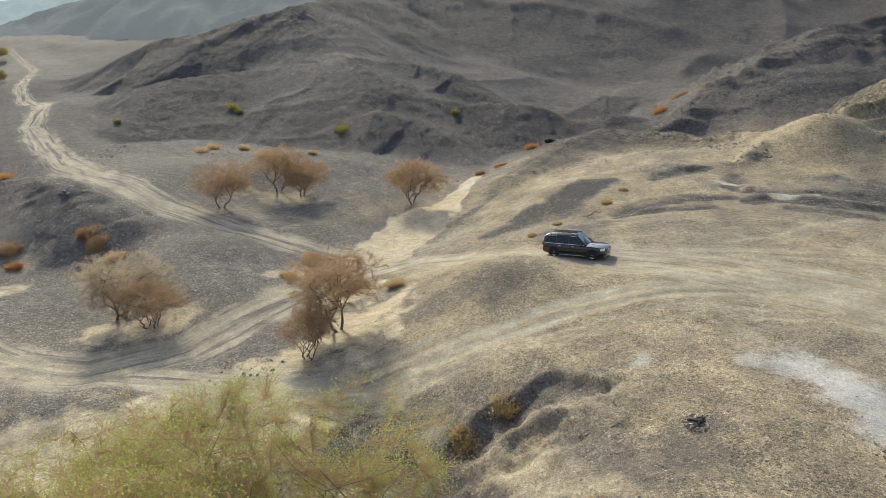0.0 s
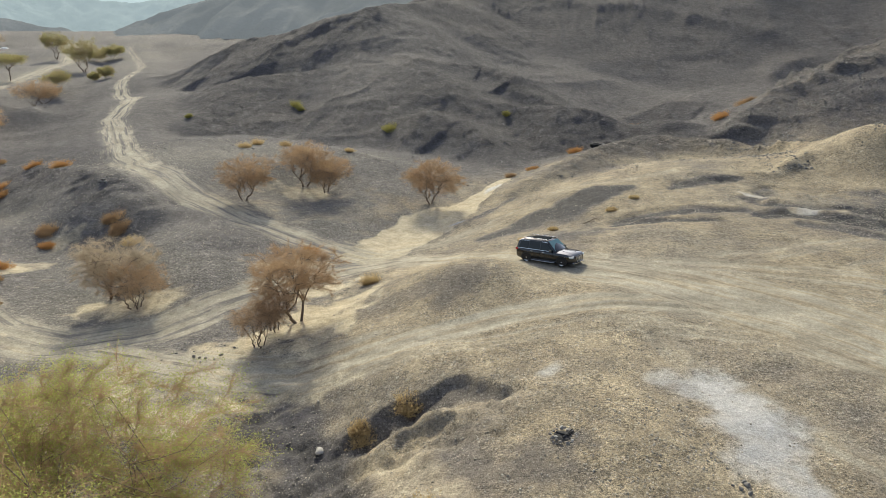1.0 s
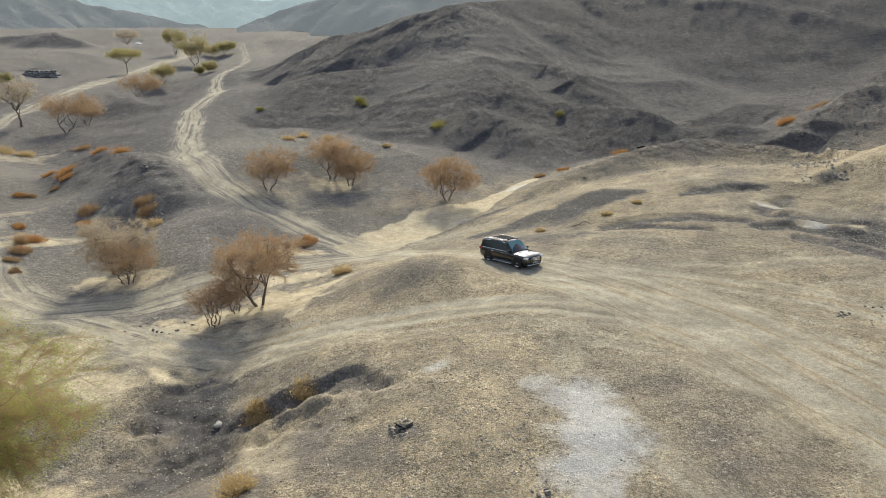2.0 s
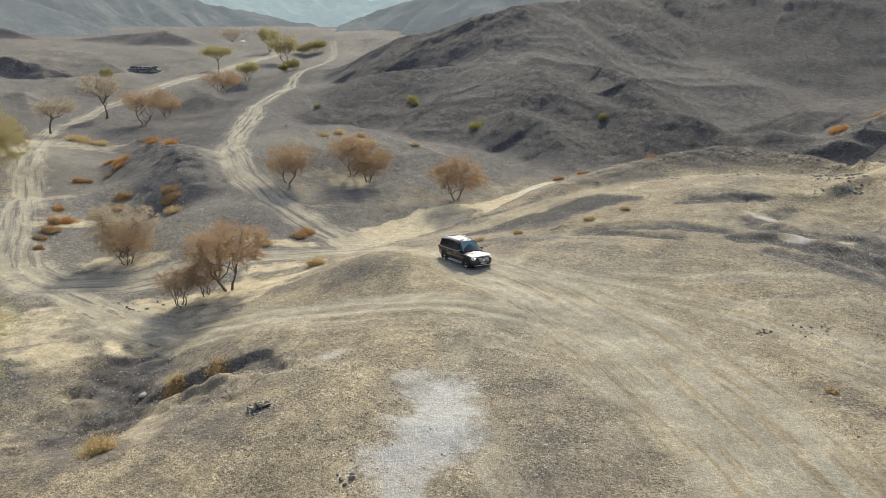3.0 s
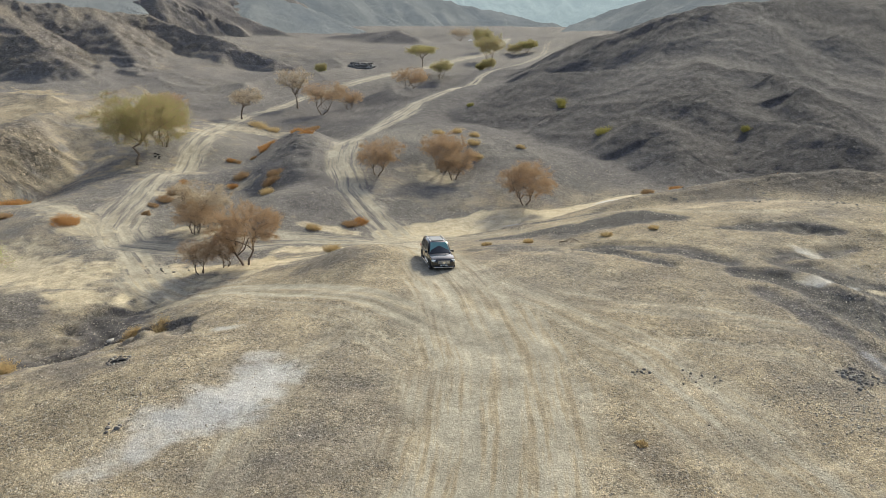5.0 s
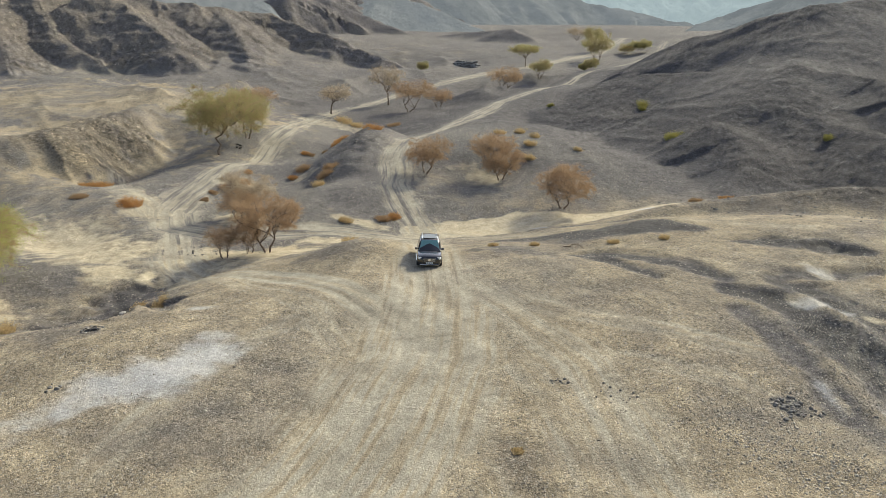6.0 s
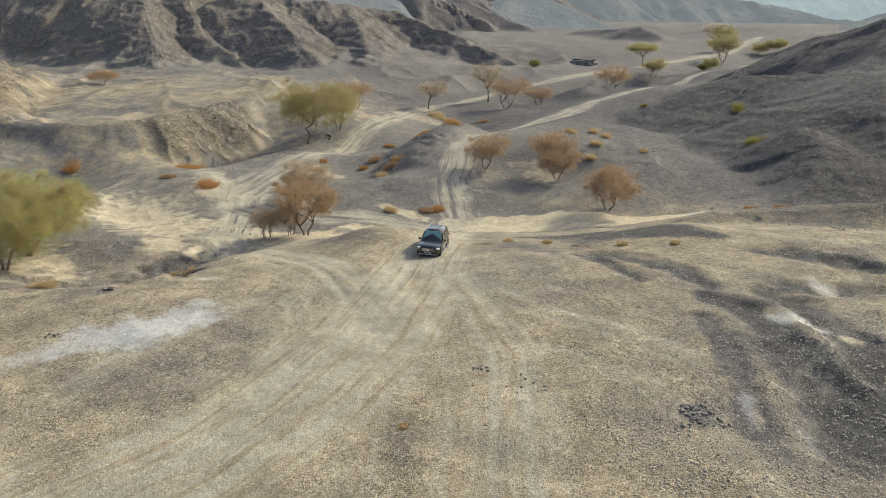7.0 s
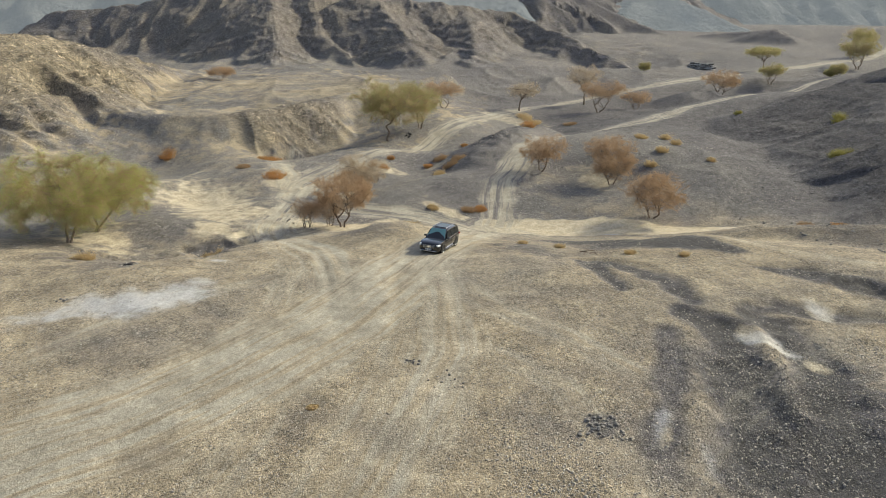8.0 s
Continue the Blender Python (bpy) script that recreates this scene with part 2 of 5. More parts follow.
HILLOCKS = [
    (-139, 60, 22, -2.62), (-106, 60, 22, 1.8), (-95, 5, 22, -2.82), (-73, 181, 22, 3.89),
    (-40, 16, 22, -1.5), (-40, 148, 22, -1.13), (-29, 170, 22, 0.76), (-29, 181, 22, 11.7),
    (-18, 49, 22, -5.42), (-18, 148, 22, 4.83), (-7, 181, 22, 0.7), (4, 93, 22, -4.23),
    (26, 137, 22, -4.74), (37, 181, 22, -3.21), (70, 126, 22, 10.14),
]
MOUNDS = [
    (-74, 45, 12, -3.61), (-68, 27, 12, 2.82), (-68, 87, 12, -2.29), (-56, 63, 12, -4.49),
    (-50, 39, 12, -4.21), (-50, 21, 12, -4.67), (-50, 75, 12, -1.61), (-50, 111, 12, -0.98),
    (-38, 123, 12, -4.48), (-38, 39, 12, 1.17), (-32, 51, 12, -1.25), (-20, 111, 12, -2.48),
    (-14, 15, 12, -2.86), (-2, 69, 12, -3.05), (-2, 123, 12, -0.29), (22, 105, 12, -1.74),
    (28, 87, 12, 1.21), (34, 105, 12, -1.89), (46, 123, 12, 1.37), (-35, 62, 7, -2.55),
    (-24.5, 30.5, 7, -1.99), (-21, 58.5, 7, 1.79), (-17.5, 79.5, 7, -1.85), (-17.5, 51.5, 7, 1.3),
]
LOW_MOUNDS = [
    (-95, 135, 7, 2.6), (-88, 132, 5, 1.2),
    (-3.5, 27, 7, -2.4), (3.5, 83, 7, -1.02), (10.5, 58.5, 7, -0.48), (38.5, 76, 7, -0.59),
    (49, 86.5, 7, 4.62), (49, 62, 7, -1.09), (-12, 34, 4.5, -0.55), (-4.5, 39, 4.5, -0.91),
    (-2, 34, 4.5, -0.9), (3, 31.5, 4.5, -1.06), (3, 26.5, 4.5, -0.92), (5.5, 51.5, 4.5, 1.32),
    (8, 41.5, 4.5, -0.35), (15.5, 76.5, 4.5, 0.83), (15.5, 29, 4.5, 0.71), (15.5, 64, 4.5, -0.76),
    (15.5, 44, 4.5, 0.45), (20.5, 59, 4.5, 0.29), (14, 61.4, 4.5, 0.55), (5.6, 48.6, 4, 0.35),
]
# crest lines: x, y, height of the crest
MAIN_CREST = [(-86, 170, 4.2), (-78, 171, 7), (-73, 174, 10), (-64, 177, 15.2), (-50, 172, 17), (-31, 175, 22.8), (-22, 200, 24.5), (-14, 230, 27), (6, 262, 33)]
BACK_CREST = [(6, 262, 33), (60, 285, 42), (130, 312, 50), (210, 300, 56)]
FAR_BACK_CREST = [(-40, 285, 26), (0, 320, 52), (60, 365, 66), (160, 385, 70)]
MAIN_SPUR = [(-31, 175, 22.8), (-21, 158, 13.6), (-13.8, 143, 12.6), (-8, 131, 8.4)]
LOW_SPUR = [(-13.8, 143, 12.6), (-27, 147, 10.9), (-38, 145.5, 10.2), (-49, 142, 9.2), (-58, 143, 6.5)]
EAST_SPUR = [(-13.8, 143, 12.6), (-2, 146, 11.5), (6, 142, 10), (12, 134, 6)]
RIGHT_CREST = [(36, 109, 3.6), (45, 116, 7.6), (56, 123, 13), (66, 128, 17.8), (86, 136, 20.4), (120, 142, 27)]
RIGHT_STEP = [(36, 84, 4.6), (46, 88.5, 7.7), (53, 88, 11), (75, 92, 18), (105, 100, 27)]
LEFT_CREST = [(-158, 153, 3), (-185, 143, 11), (-231, 132, 20.5), (-228, 103, 24), (-252, 60, 30), (-268, 20, 31), (-286, -22, 25), (-300, -60, 21)]
LEFT_SPUR_A = [(-232, 112, 23), (-187, 105, 14), (-152, 97, 5)]
LEFT_SPUR_B = [(-235, 72, 29), (-183, 80, 14.6), (-152, 82, 5.5)]
LEFT_SPUR_C = [(-252, 52, 32), (-207, 52, 15), (-172, 62, 5)]
LEFT_SPUR_D = [(-262, 34, 33), (-196, 36, 13), (-162, 36, 6)]
NEAR_LEFT_CREST = [(-60, -48, 18), (-86, -26, 17.5), (-112, -13, 16.5), (-132, 1, 10), (-148, 13, 5.5)]
NEAR_LEFT_SPUR = [(-100, -18, 16), (-88, -4, 9.5), (-77, 7, 3.0)]
NEAR_LEFT_KNEE = [(-86, -26, 16.5), (-73, -8, 9.5), (-63, 3, 4.2), (-57, 8, 1.2)]
NEAR_LEFT_FOOT = [(-74, -36, 17), (-60, -14, 9.5), (-51, 1, 2.0)]
BANK_EDGE = [(-80, 4, 4.3), (-71, 13, 4.4), (-65, 20, 4.4), (-64, 26, 4.4), (-66.5, 33, 4.4), (-75, 40, 4.4), (-83, 47, 4.4), (-90, 55, 4.5), (-98, 64, 5.0), (-106, 73, 5.6), (-114, 80, 6.2)]
ROAD_BANK = [(-53, 84, 2.4), (-46, 79.5, 3.5), (-40, 76.5, 3.9), (-34, 72.5, 3.4), (-28.5, 68.5, 2.0)]
LOBE_A = [(-2, 129, 6.6), (8, 126.5, 5.8), (15, 124, 6.4), (21, 123, 5.5), (26, 123, 3.4)]
LOBE_B = [(-13, 117, 4.2), (-8.5, 116.6, 6.1), (-1, 113, 5.2), (4, 106, 3.2), (6.5, 101, 1.4)]
LOBE_C = [(23, 122, 3.0), (30, 119.4, 4.8), (37, 119, 4.4)]
LOBE_D = [(27, 137, 3), (33, 140, 5.8), (40, 141, 5.7), (47, 136, 4)]
PLATEAU_LIP = [(10, 86, 1.9), (14, 93, 2.7), (19, 99, 3.7), (24.5, 104, 4.6), (30, 104.5, 4.5), (38, 102, 4.6)]
VALLEY_KNOLL = [(-186, 238, 4.5), (-204, 245, 9.5), (-222, 249, 14), (-246, 246, 12), (-276, 237, 9), (-300, 226, 6)]
FAR_LEFT_CREST = [(-268, 156, 8), (-300, 165, 30), (-360, 210, 38), (-420, 300, 34), (-430, 380, 18)]
FAR_LEFT_SPUR = [(-330, 190, 34), (-290, 215, 16), (-262, 228, 7)]


# ---- tracks and patches on the ground: x, y and half width ----
FAR_ROAD = [(-150, 272, 1.3), (-128, 240, 1.3), (-112, 214, 1.3), (-102, 190, 1.3)]
RIDGE_ROAD = [(-103, 192, 1.4), (-93, 170, 1.6), (-87, 160, 1.7), (-80, 151, 1.8), (-72.5, 140, 2.0), (-65.5, 121, 2.1), (-48, 95, 2.3), (-36, 80, 2.4), (-27, 72.5, 2.4), (-19.6, 68.3, 2.2), (-14, 66.3, 2.2), (-8, 64.6, 2.4), (-3.5, 62.6, 2.6)]
VALLEY_ROAD = [(-172, 270, 2.4), (-149, 231, 2.4), (-138, 200, 2.4), (-126, 170, 2.4), (-117, 143, 2.3), (-109, 119.5, 2.2), (-96, 97, 2.0), (-79, 81.4, 2.0), (-63, 68, 2.1), (-44, 54.5, 2.3), (-34.6, 47, 2.4), (-28, 42.6, 2.6), (-22, 41.2, 2.8), (-16.5, 44.6, 2.5), (-12, 51.2, 2.1), (-9, 55.5, 1.9), (-5.5, 58.6, 1.9), (-2, 61, 2.2)]
WEST_FORK = [(-24, 41.5, 2.5), (-30, 41, 2.4), (-42, 39, 2.0), (-60, 42, 1.2)]
CAR_ROAD = [(-4, 62, 2.3), (1, 60, 2.4), (6, 57.2, 2.5), (11, 54.2, 2.8), (15.6, 51.6, 3.4), (21, 47.8, 4.0), (27, 43.4, 4.6), (32, 38.4, 4.8), (36.5, 32.4, 5), (42, 22, 5), (50, 5, 5), (60, -30, 5)]
PLATEAU_TRACK = [(17, 52, 1.5), (24, 51.5, 2.0), (33, 50, 2.4), (44, 45, 2.4), (58, 36, 2.2), (75, 25, 2.2)]
LOOP_TRACK = [(26, 44.5, 2.6), (20, 44.6, 2.0), (13.5, 44, 1.5), (9, 43.6, 1.3), (5.4, 42, 1.6), (1.5, 40.2, 2.2), (-3.4, 39.2, 2.7), (-8, 38.8, 2.9), (-14, 39.5, 2.0), (-20, 41, 1.5)]
LOOP_TRACK_LOW = [(24, 40, 1.2), (17, 41.2, 1.2), (11, 41, 1.1), (6, 39.6, 1.2), (1, 38.3, 1.3), (-4, 38.2, 1.5)]
WASH = [(6.5, 92, 0.7), (5, 88, 1.0), (3, 83, 1.2), (2.2, 79, 2.4), (0, 75.4, 3.3), (-2.6, 71, 3.4), (-4.6, 67, 3.0), (-5, 63.5, 2.4)]
EAST_TRACK = [(-3, 65, 1.3), (2.5, 68.4, 1.2), (7.5, 72.6, 1.1), (12.5, 76.4, 1.0), (18, 80, 0.9), (26, 84, 0.7)]
SLOPE_TRACK = [(47, 57, 0.7), (42, 63, 0.8), (38, 70, 0.8), (33, 78, 0.8)]
FAN_A = [(15, 52.5, 1.2), (22, 52.6, 1.4), (28, 54.4, 1.3), (33, 57.6, 1.1), (38, 59.5, 0.9)]
FAN_B = [(18, 50, 1.2), (26, 49, 1.4), (35, 46.5, 1.4), (46, 41, 1.4), (62, 31, 1.4)]
FAN_C = [(19, 46, 1.1), (17.6, 41.5, 1.2), (19, 36, 1.2), (24, 30, 1.3), (32, 22, 1.3), (44, 8, 1.3)]
FAN_D = [(26, 47.5, 0.9), (33, 52, 0.9), (38, 55, 0.9), (45, 56, 0.9), (56, 52, 0.9)]
FAN_E = [(28, 41, 1.2), (38, 40, 1.2), (50, 34, 1.2), (66, 22, 1.2)]
ROADS = [(RIDGE_ROAD, 0.95, 1), (FAR_ROAD, 0.6, 15), (VALLEY_ROAD, 1.0, 2), (WEST_FORK, 0.7, 3), (CAR_ROAD, 1.0, 4), (PLATEAU_TRACK, 0.6, 5), (LOOP_TRACK, 0.95, 6), (LOOP_TRACK_LOW, 0.5, 7), (EAST_TRACK, 0.5, 8), (SLOPE_TRACK, 0.3, 9),
         (FAN_A, 0.5, 10), (FAN_B, 0.45, 11), (FAN_C, 0.45, 12), (FAN_D, 0.4, 13), (FAN_E, 0.4, 14)]


def lattice(ix, iy, seed):
    """Even random numbers on a whole-number lattice."""
    h = (ix.astype(np.int64) * 374761393 + iy.astype(np.int64) * 668265263 + seed * 974711) & 0xFFFFFFFF
    h = ((h ^ (h >> 13)) * 1274126177) & 0xFFFFFFFF
    return ((h ^ (h >> 16)) & 0xFFFF) / 65535.0


def ripple(x, y, size, seed=0):
    """Smooth noise from -1 to 1 with features of about that size."""
    u, v = x / size, y / size
    ix, iy = np.floor(u), np.floor(v)
    fx, fy = u - ix, v - iy
    fx, fy = fx * fx * fx * (fx * (fx * 6 - 15) + 10), fy * fy * fy * (fy * (fy * 6 - 15) + 10)
    a, b = lattice(ix, iy, seed), lattice(ix + 1, iy, seed)
    c, d = lattice(ix, iy + 1, seed), lattice(ix + 1, iy + 1, seed)
    return 2 * (a + (b - a) * fx + (c - a) * fy + (a - b - c + d) * fx * fy) - 1


def fractal(x, y, size, octaves, seed=0, gain=0.5):
    total, weight = 0.0, 1.0
    for n in range(octaves):
        turn = 0.6 + 0.9 * n
        total = total + weight * ripple(x * math.cos(turn) - y * math.sin(turn), x * math.sin(turn) + y * math.cos(turn), size / 2 ** n, seed + 17 * n)
        weight *= gain
    return total


def gullied(x, y, size, octaves, seed=0):
    """Ridged noise, 0 in the gullies and 1 on the ribs."""
    total, weight, top = 0.0, 1.0, 0.0
    for n in range(octaves):
        turn = 0.4 + 1.1 * n
        r = 1 - np.abs(ripple(x * math.cos(turn) - y * math.sin(turn), x * math.sin(turn) + y * math.cos(turn), size / 2 ** n, seed + 31 * n))
        total, top, weight = total + weight * r * r, top + weight, weight * 0.5
    return total / top


def along(x, y, line):
    """Distance from a line, the third value of its points at the nearest place, and the way along it."""
    near, value, run, past = np.full(x.shape, 1e9), np.zeros(x.shape), np.zeros(x.shape), 0.0
    for (ax, ay, av), (bx, by, bv) in zip(line, line[1:]):
        dx, dy = bx - ax, by - ay
        s = np.clip(((x - ax) * dx + (y - ay) * dy) / (dx * dx + dy * dy), 0, 1)
        d = np.hypot(x - ax - s * dx, y - ay - s * dy)
        value = np.where(d < near, av + s * (bv - av), value)
        run = np.where(d < near, past + s * math.hypot(dx, dy), run)
        near = np.minimum(d, near)
        past += math.hypot(dx, dy)
    return near, value, run


def ribs(x, y, near, run, seed):
    """Ribs and gullies that run down from a crest, wider and deeper towards its foot."""
    w = run + 4.0 * ripple(x, y, 17, seed) + 1.5 * ripple(x, y, 6, seed + 1)
    wide = 1 - np.abs(ripple(w, near * 0.22 + 40.0 * seed, 17, seed + 2))
    slim = 1 - np.abs(ripple(w + 0.15 * near, near * 0.3 + 17.0 * seed, 6.5, seed + 3))
    return ((wide - 0.5) * 0.25 + (slim - 0.5) * 0.17) * np.minimum(near + 1.5, 20)


def smooth_max(a, b, k):
    return 0.5 * (a + b + np.sqrt((a - b) ** 2 + k * k))


def step(a, b, v):
    s = np.clip((v - a) / (b - a), 0, 1)
    return s * s * (3 - 2 * s)


# gullies and ditches: x, y, half width
GULLY = [(9.2, 33.4, 0.5), (8.2, 33.9, 0.8), (6.6, 34.3, 1.0), (5.2, 33.7, 0.7), (3.4, 33.0, 0.8), (1.6, 32.0, 1.2), (0.8, 29.6, 1.3), (0.9, 26.6, 1.5), (0, 22, 2.0)]
GULLY_FLOOR = [(-6, 36.6, 1.4), (-4.2, 35, 2.2), (-2.2, 32.6, 2.8), (0.2, 30, 2.2), (0.8, 26, 2.0)]
DITCH_A = [(31, 66, 1.0), (34, 67, 1.4), (38.2, 65.4, 1.6), (42.1, 63.8, 1.8), (46, 61.5, 2.0)]
DITCH_B = [(32.4, 70.4, 1.0), (34.6, 70.9, 1.1), (39, 69.5, 1.3), (43.5, 67.4, 1.7), (48, 64.7, 2.0)]
DITCH_C = [(31.4, 71, 0.8), (31.6, 73.1, 1.0), (33.0, 75.5, 1.0), (34.6, 78.4, 0.7)]
DITCH_D = [(33.5, 63.4, 0.7), (36.5, 62, 0.8), (40.4, 60, 0.9), (44, 57.5, 0.9)]
SCARP_A = [(18, 65.2, 0.6), (21.4, 66.6, 1.2), (25, 67.5, 1.2), (29.4, 67.3, 0.8)]
SCARP_B = [(17.6, 64.2, 0.5), (20.6, 64.1, 0.8), (24, 64.0, 0.8), (26.7, 63.7, 0.5)]
SCARP_C = [(24.4, 76, 0.5), (26.6, 78.4, 1.4), (29.4, 80.4, 1.5), (32.4, 81.4, 0.6)]
DARK_FLANK = [(6.2, 65.6, 1.0), (9.6, 67.6, 2.0), (13.2, 70.6, 2.3), (16.4, 73.6, 1.8), (20, 76.4, 0.9)]
CUTS = [(GULLY, 0.45), (GULLY_FLOOR, 0.22), (DITCH_A, 0.3), (DITCH_B, 0.32), (SCARP_A, 0.26), (SCARP_B, 0.2), (SCARP_C, 0.2), (DITCH_C, 0.25), (DITCH_D, 0.2)]
CRESTS = [
    (MAIN_CREST, 0.44, 1), (BACK_CREST, 0.33, 2), (FAR_BACK_CREST, 0.34, 3), (MAIN_SPUR, 0.4, 4), (LOW_SPUR, 0.34, 5), (EAST_SPUR, 0.38, 6),
    (RIGHT_CREST, 0.62, 7), (RIGHT_STEP, 0.5, 8), (LEFT_CREST, 0.62, 9), (LEFT_SPUR_A, 0.5, 10), (LEFT_SPUR_B, 0.5, 11), (LEFT_SPUR_C, 0.55, 12),
    (LEFT_SPUR_D, 0.5, 13), (NEAR_LEFT_CREST, 0.55, 14), (NEAR_LEFT_SPUR, 0.5, 15), (NEAR_LEFT_FOOT, 0.55, 21), (NEAR_LEFT_KNEE, 0.6, 26), (BANK_EDGE, 0.78, 19), (ROAD_BANK, 0.52, 20), (LOBE_A, 0.42, 22), (LOBE_B, 0.4, 23), (LOBE_C, 0.36, 24), (LOBE_D, 0.4, 27), (PLATEAU_LIP, 0.36, 25), (VALLEY_KNOLL, 0.4, 16), (FAR_LEFT_CREST, 0.5, 17), (FAR_LEFT_SPUR, 0.45, 18),
]

LOBES = (22, 23, 24, 25, 27)  # smooth rounded spurs without crags


def lane(x, y, line):
    """Distance from a track's middle, its half width there, and the way along it."""
    near, wide, run, past = np.full(x.shape, 1e9), np.ones(x.shape), np.zeros(x.shape), 0.0
    for (ax, ay, aw), (bx, by, bw) in zip(line, line[1:]):
        dx, dy = bx - ax, by - ay
        length = math.hypot(dx, dy)
        s = np.clip(((x - ax) * dx + (y - ay) * dy) / (length * length), 0, 1)
        side = ((x - ax) * dy - (y - ay) * dx) / length
        d = np.hypot(x - ax - s * dx, y - ay - s * dy)
        closer = d < np.abs(near)
        near = np.where(closer, np.where(side < 0, -d, d), near)
        wide = np.where(closer, aw + s * (bw - aw), wide)
        run = np.where(closer, past + s * length, run)
        past += length
    return near, wide, run


def quiet(x, y):
    """1 on the tracks, the wash and the flat plateau, 0 on the open slopes."""
    calm = step(-16, -4, x) * step(92, 78, y - 0.12 * x) * step(60, 48, x - 0.2 * y)
    for line, strength, seed in ROADS + [(WASH, 1, 0)]:
        d, w, run = lane(x, y, line)
        calm = np.maximum(calm, step(13, 3, np.abs(d)))
    return calm


def cut(x, y):
    """How deep the gullies and ditches are."""
    deep = np.zeros(x.shape)
    for line, depth in CUTS:
        d, w, run = lane(x, y, line)
        soft, edge = (1.3, 0.5) if line is GULLY else (1.5, 0.35)
        deep = np.maximum(deep, depth * step(soft, 0.55, np.abs(d) / w + edge * fractal(x, y, 1.6, 3, 91)))
    return deep


def broad(x, y):
    """The land without its small relief: its height, and how rocky it is."""
    cx, cy = np.clip(x, -320, 160), np.clip(y, -80, 250)
    z = 1.566 - 1.388 * cx / 100 + 4.111 * cy / 100
    for mx, my, r, h in BROAD_RISES + VALLEY_RISES + VALLEY_HOLLOWS + HILLOCKS + MOUNDS + LOW_MOUNDS:
        z = z + h * np.exp(-((x - mx) ** 2 + (y - my) ** 2) / (r * r))
    z = z + (7 - z) * step(260, 560, np.hypot(x + 60, y - 120))
    calm = quiet(x, y)
    far = step(60, 130, np.hypot(x - 5, y - 55))
    z = z + (1 - calm) * ((gullied(x, y, 38, 2, 61) - 0.5) * (1.1 + 2.0 * far) * (1 - 0.8 * step(165, 205, y)) - 1.0 * step(96, 112, y + 0.1 * x) + (gullied(x + 3 * ripple(x, y, 9, 5), y, 15, 2, 71) - 0.5) * 0.6)
    ground, z = z, z.copy()
    for line, fall, seed in CRESTS:
        # only the ground within reach of the crest
        reach = (max(p[2] for p in line) + 12) / fall + 14
        m = (x > min(p[0] for p in line) - reach) & (x < max(p[0] for p in line) + reach) & (y > min(p[1] for p in line) - reach) & (y < max(p[1] for p in line) + reach)
        if not m.any():
            continue
        px, py = x[m], y[m]
        bank = line is BANK_EDGE or line is ROAD_BANK
        sway = 1.5 if bank else 1.8 if fall > 0.9 else 1.5
        near, top, run = along(px + sway * ripple(px, py, 11, 33), py + sway * ripple(px, py, 12, 34), line)
        if bank:
            lobe = 1 - np.abs(ripple(run + 1.5 * ripple(px, py, 7, 3), near * 0.15, 10, seed))
            flute = (lobe - 0.72) * np.minimum(near, 8) * (0.5 if line is BANK_EDGE else 0.1)
            if line is BANK_EDGE:
                flute = flute + (1 - np.abs(ripple(run + 0.8 * ripple(px, py, 4, 8), near * 0.12, 3.4, 47)) - 0.5) * np.minimum(near, 5) * 0.13
            near = near * near / (near + 1.6) + 0.6 * step(5, 9, near)
        elif fall < 0.47:
            flute = (gullied(px, py, 24, 2, seed) - 0.5) * np.minimum(near, 24) * 0.08 + (0.0 if seed in LOBES else 0.03 if seed in (2, 3) else 0.10 if seed == 1 else 0.2) * ribs(px, py, near, run, seed) + (0 if seed in (2, 3) or seed in LOBES else 0.4) * (gullied(px, py, 4.6, 3, seed + 70) - 0.55) * step(7, 1, near + 2 * ripple(px, py, 8, seed)) * step(5, 10, top)
        else:
            flute = ribs(px, py, near, run, seed) * (1.35 if seed in (14, 15, 21, 26) else 1.05 if seed in (9, 10, 11, 12, 13) else 1.0)
        crag = (gullied(px, py, 9, 4, seed + 50) - 0.5) * (0.3 if bank else 0.06 if seed in (2, 3) or seed in LOBES else 0.32 if fall < 0.47 else 1.3) * step(2, 9, top)
        rise = top - fall * np.maximum(near - 0.6, 0) * (1 + (0.04 if seed < 4 else 0.12) * ripple(px, py, 30, seed)) + flute + crag
        if fall >= 0.47 and not bank:
            # ledges where the beds of rock stick out of the slope
            beds = 2.6 if seed < 14 and seed > 8 else 1.7
            bed = rise / beds + 1.4 * ripple(px, py, 22, seed + 9)
            bed = bed - np.floor(bed)
            rise = rise + (0.35 if 8 < seed < 14 else 0.9) * beds * (step(0.45, 1.0, bed) - bed) * step(-0.25, 0.35, ripple(px, py, 11, seed + 11)) + 0.45 * fractal(px, py, 4.2, 2, seed + 13)
        z[m] = smooth_max(z[m], rise, 0.5)
    return z, np.clip(step(0.5, 4.0, z - ground) + 0.35 * (1 - calm) * step(95, 125, y + 0.2 * np.abs(x)), 0, 1)


ERODED = [(3.4, 31, 8, 3.6, 12, 1.0), (-5.6, 35.4, 3, 1.8, 40, 0.8), (41, 65, 10, 4.5, -35, 0.5), (28.5, 80, 5, 2.4, 15, 0.9), (37, 76, 6, 3, 20, 0.5), (-36, 72, 9, 4, -38, 0.7), (-3, 38.6, 8, 1.6, 8, 0.35)]


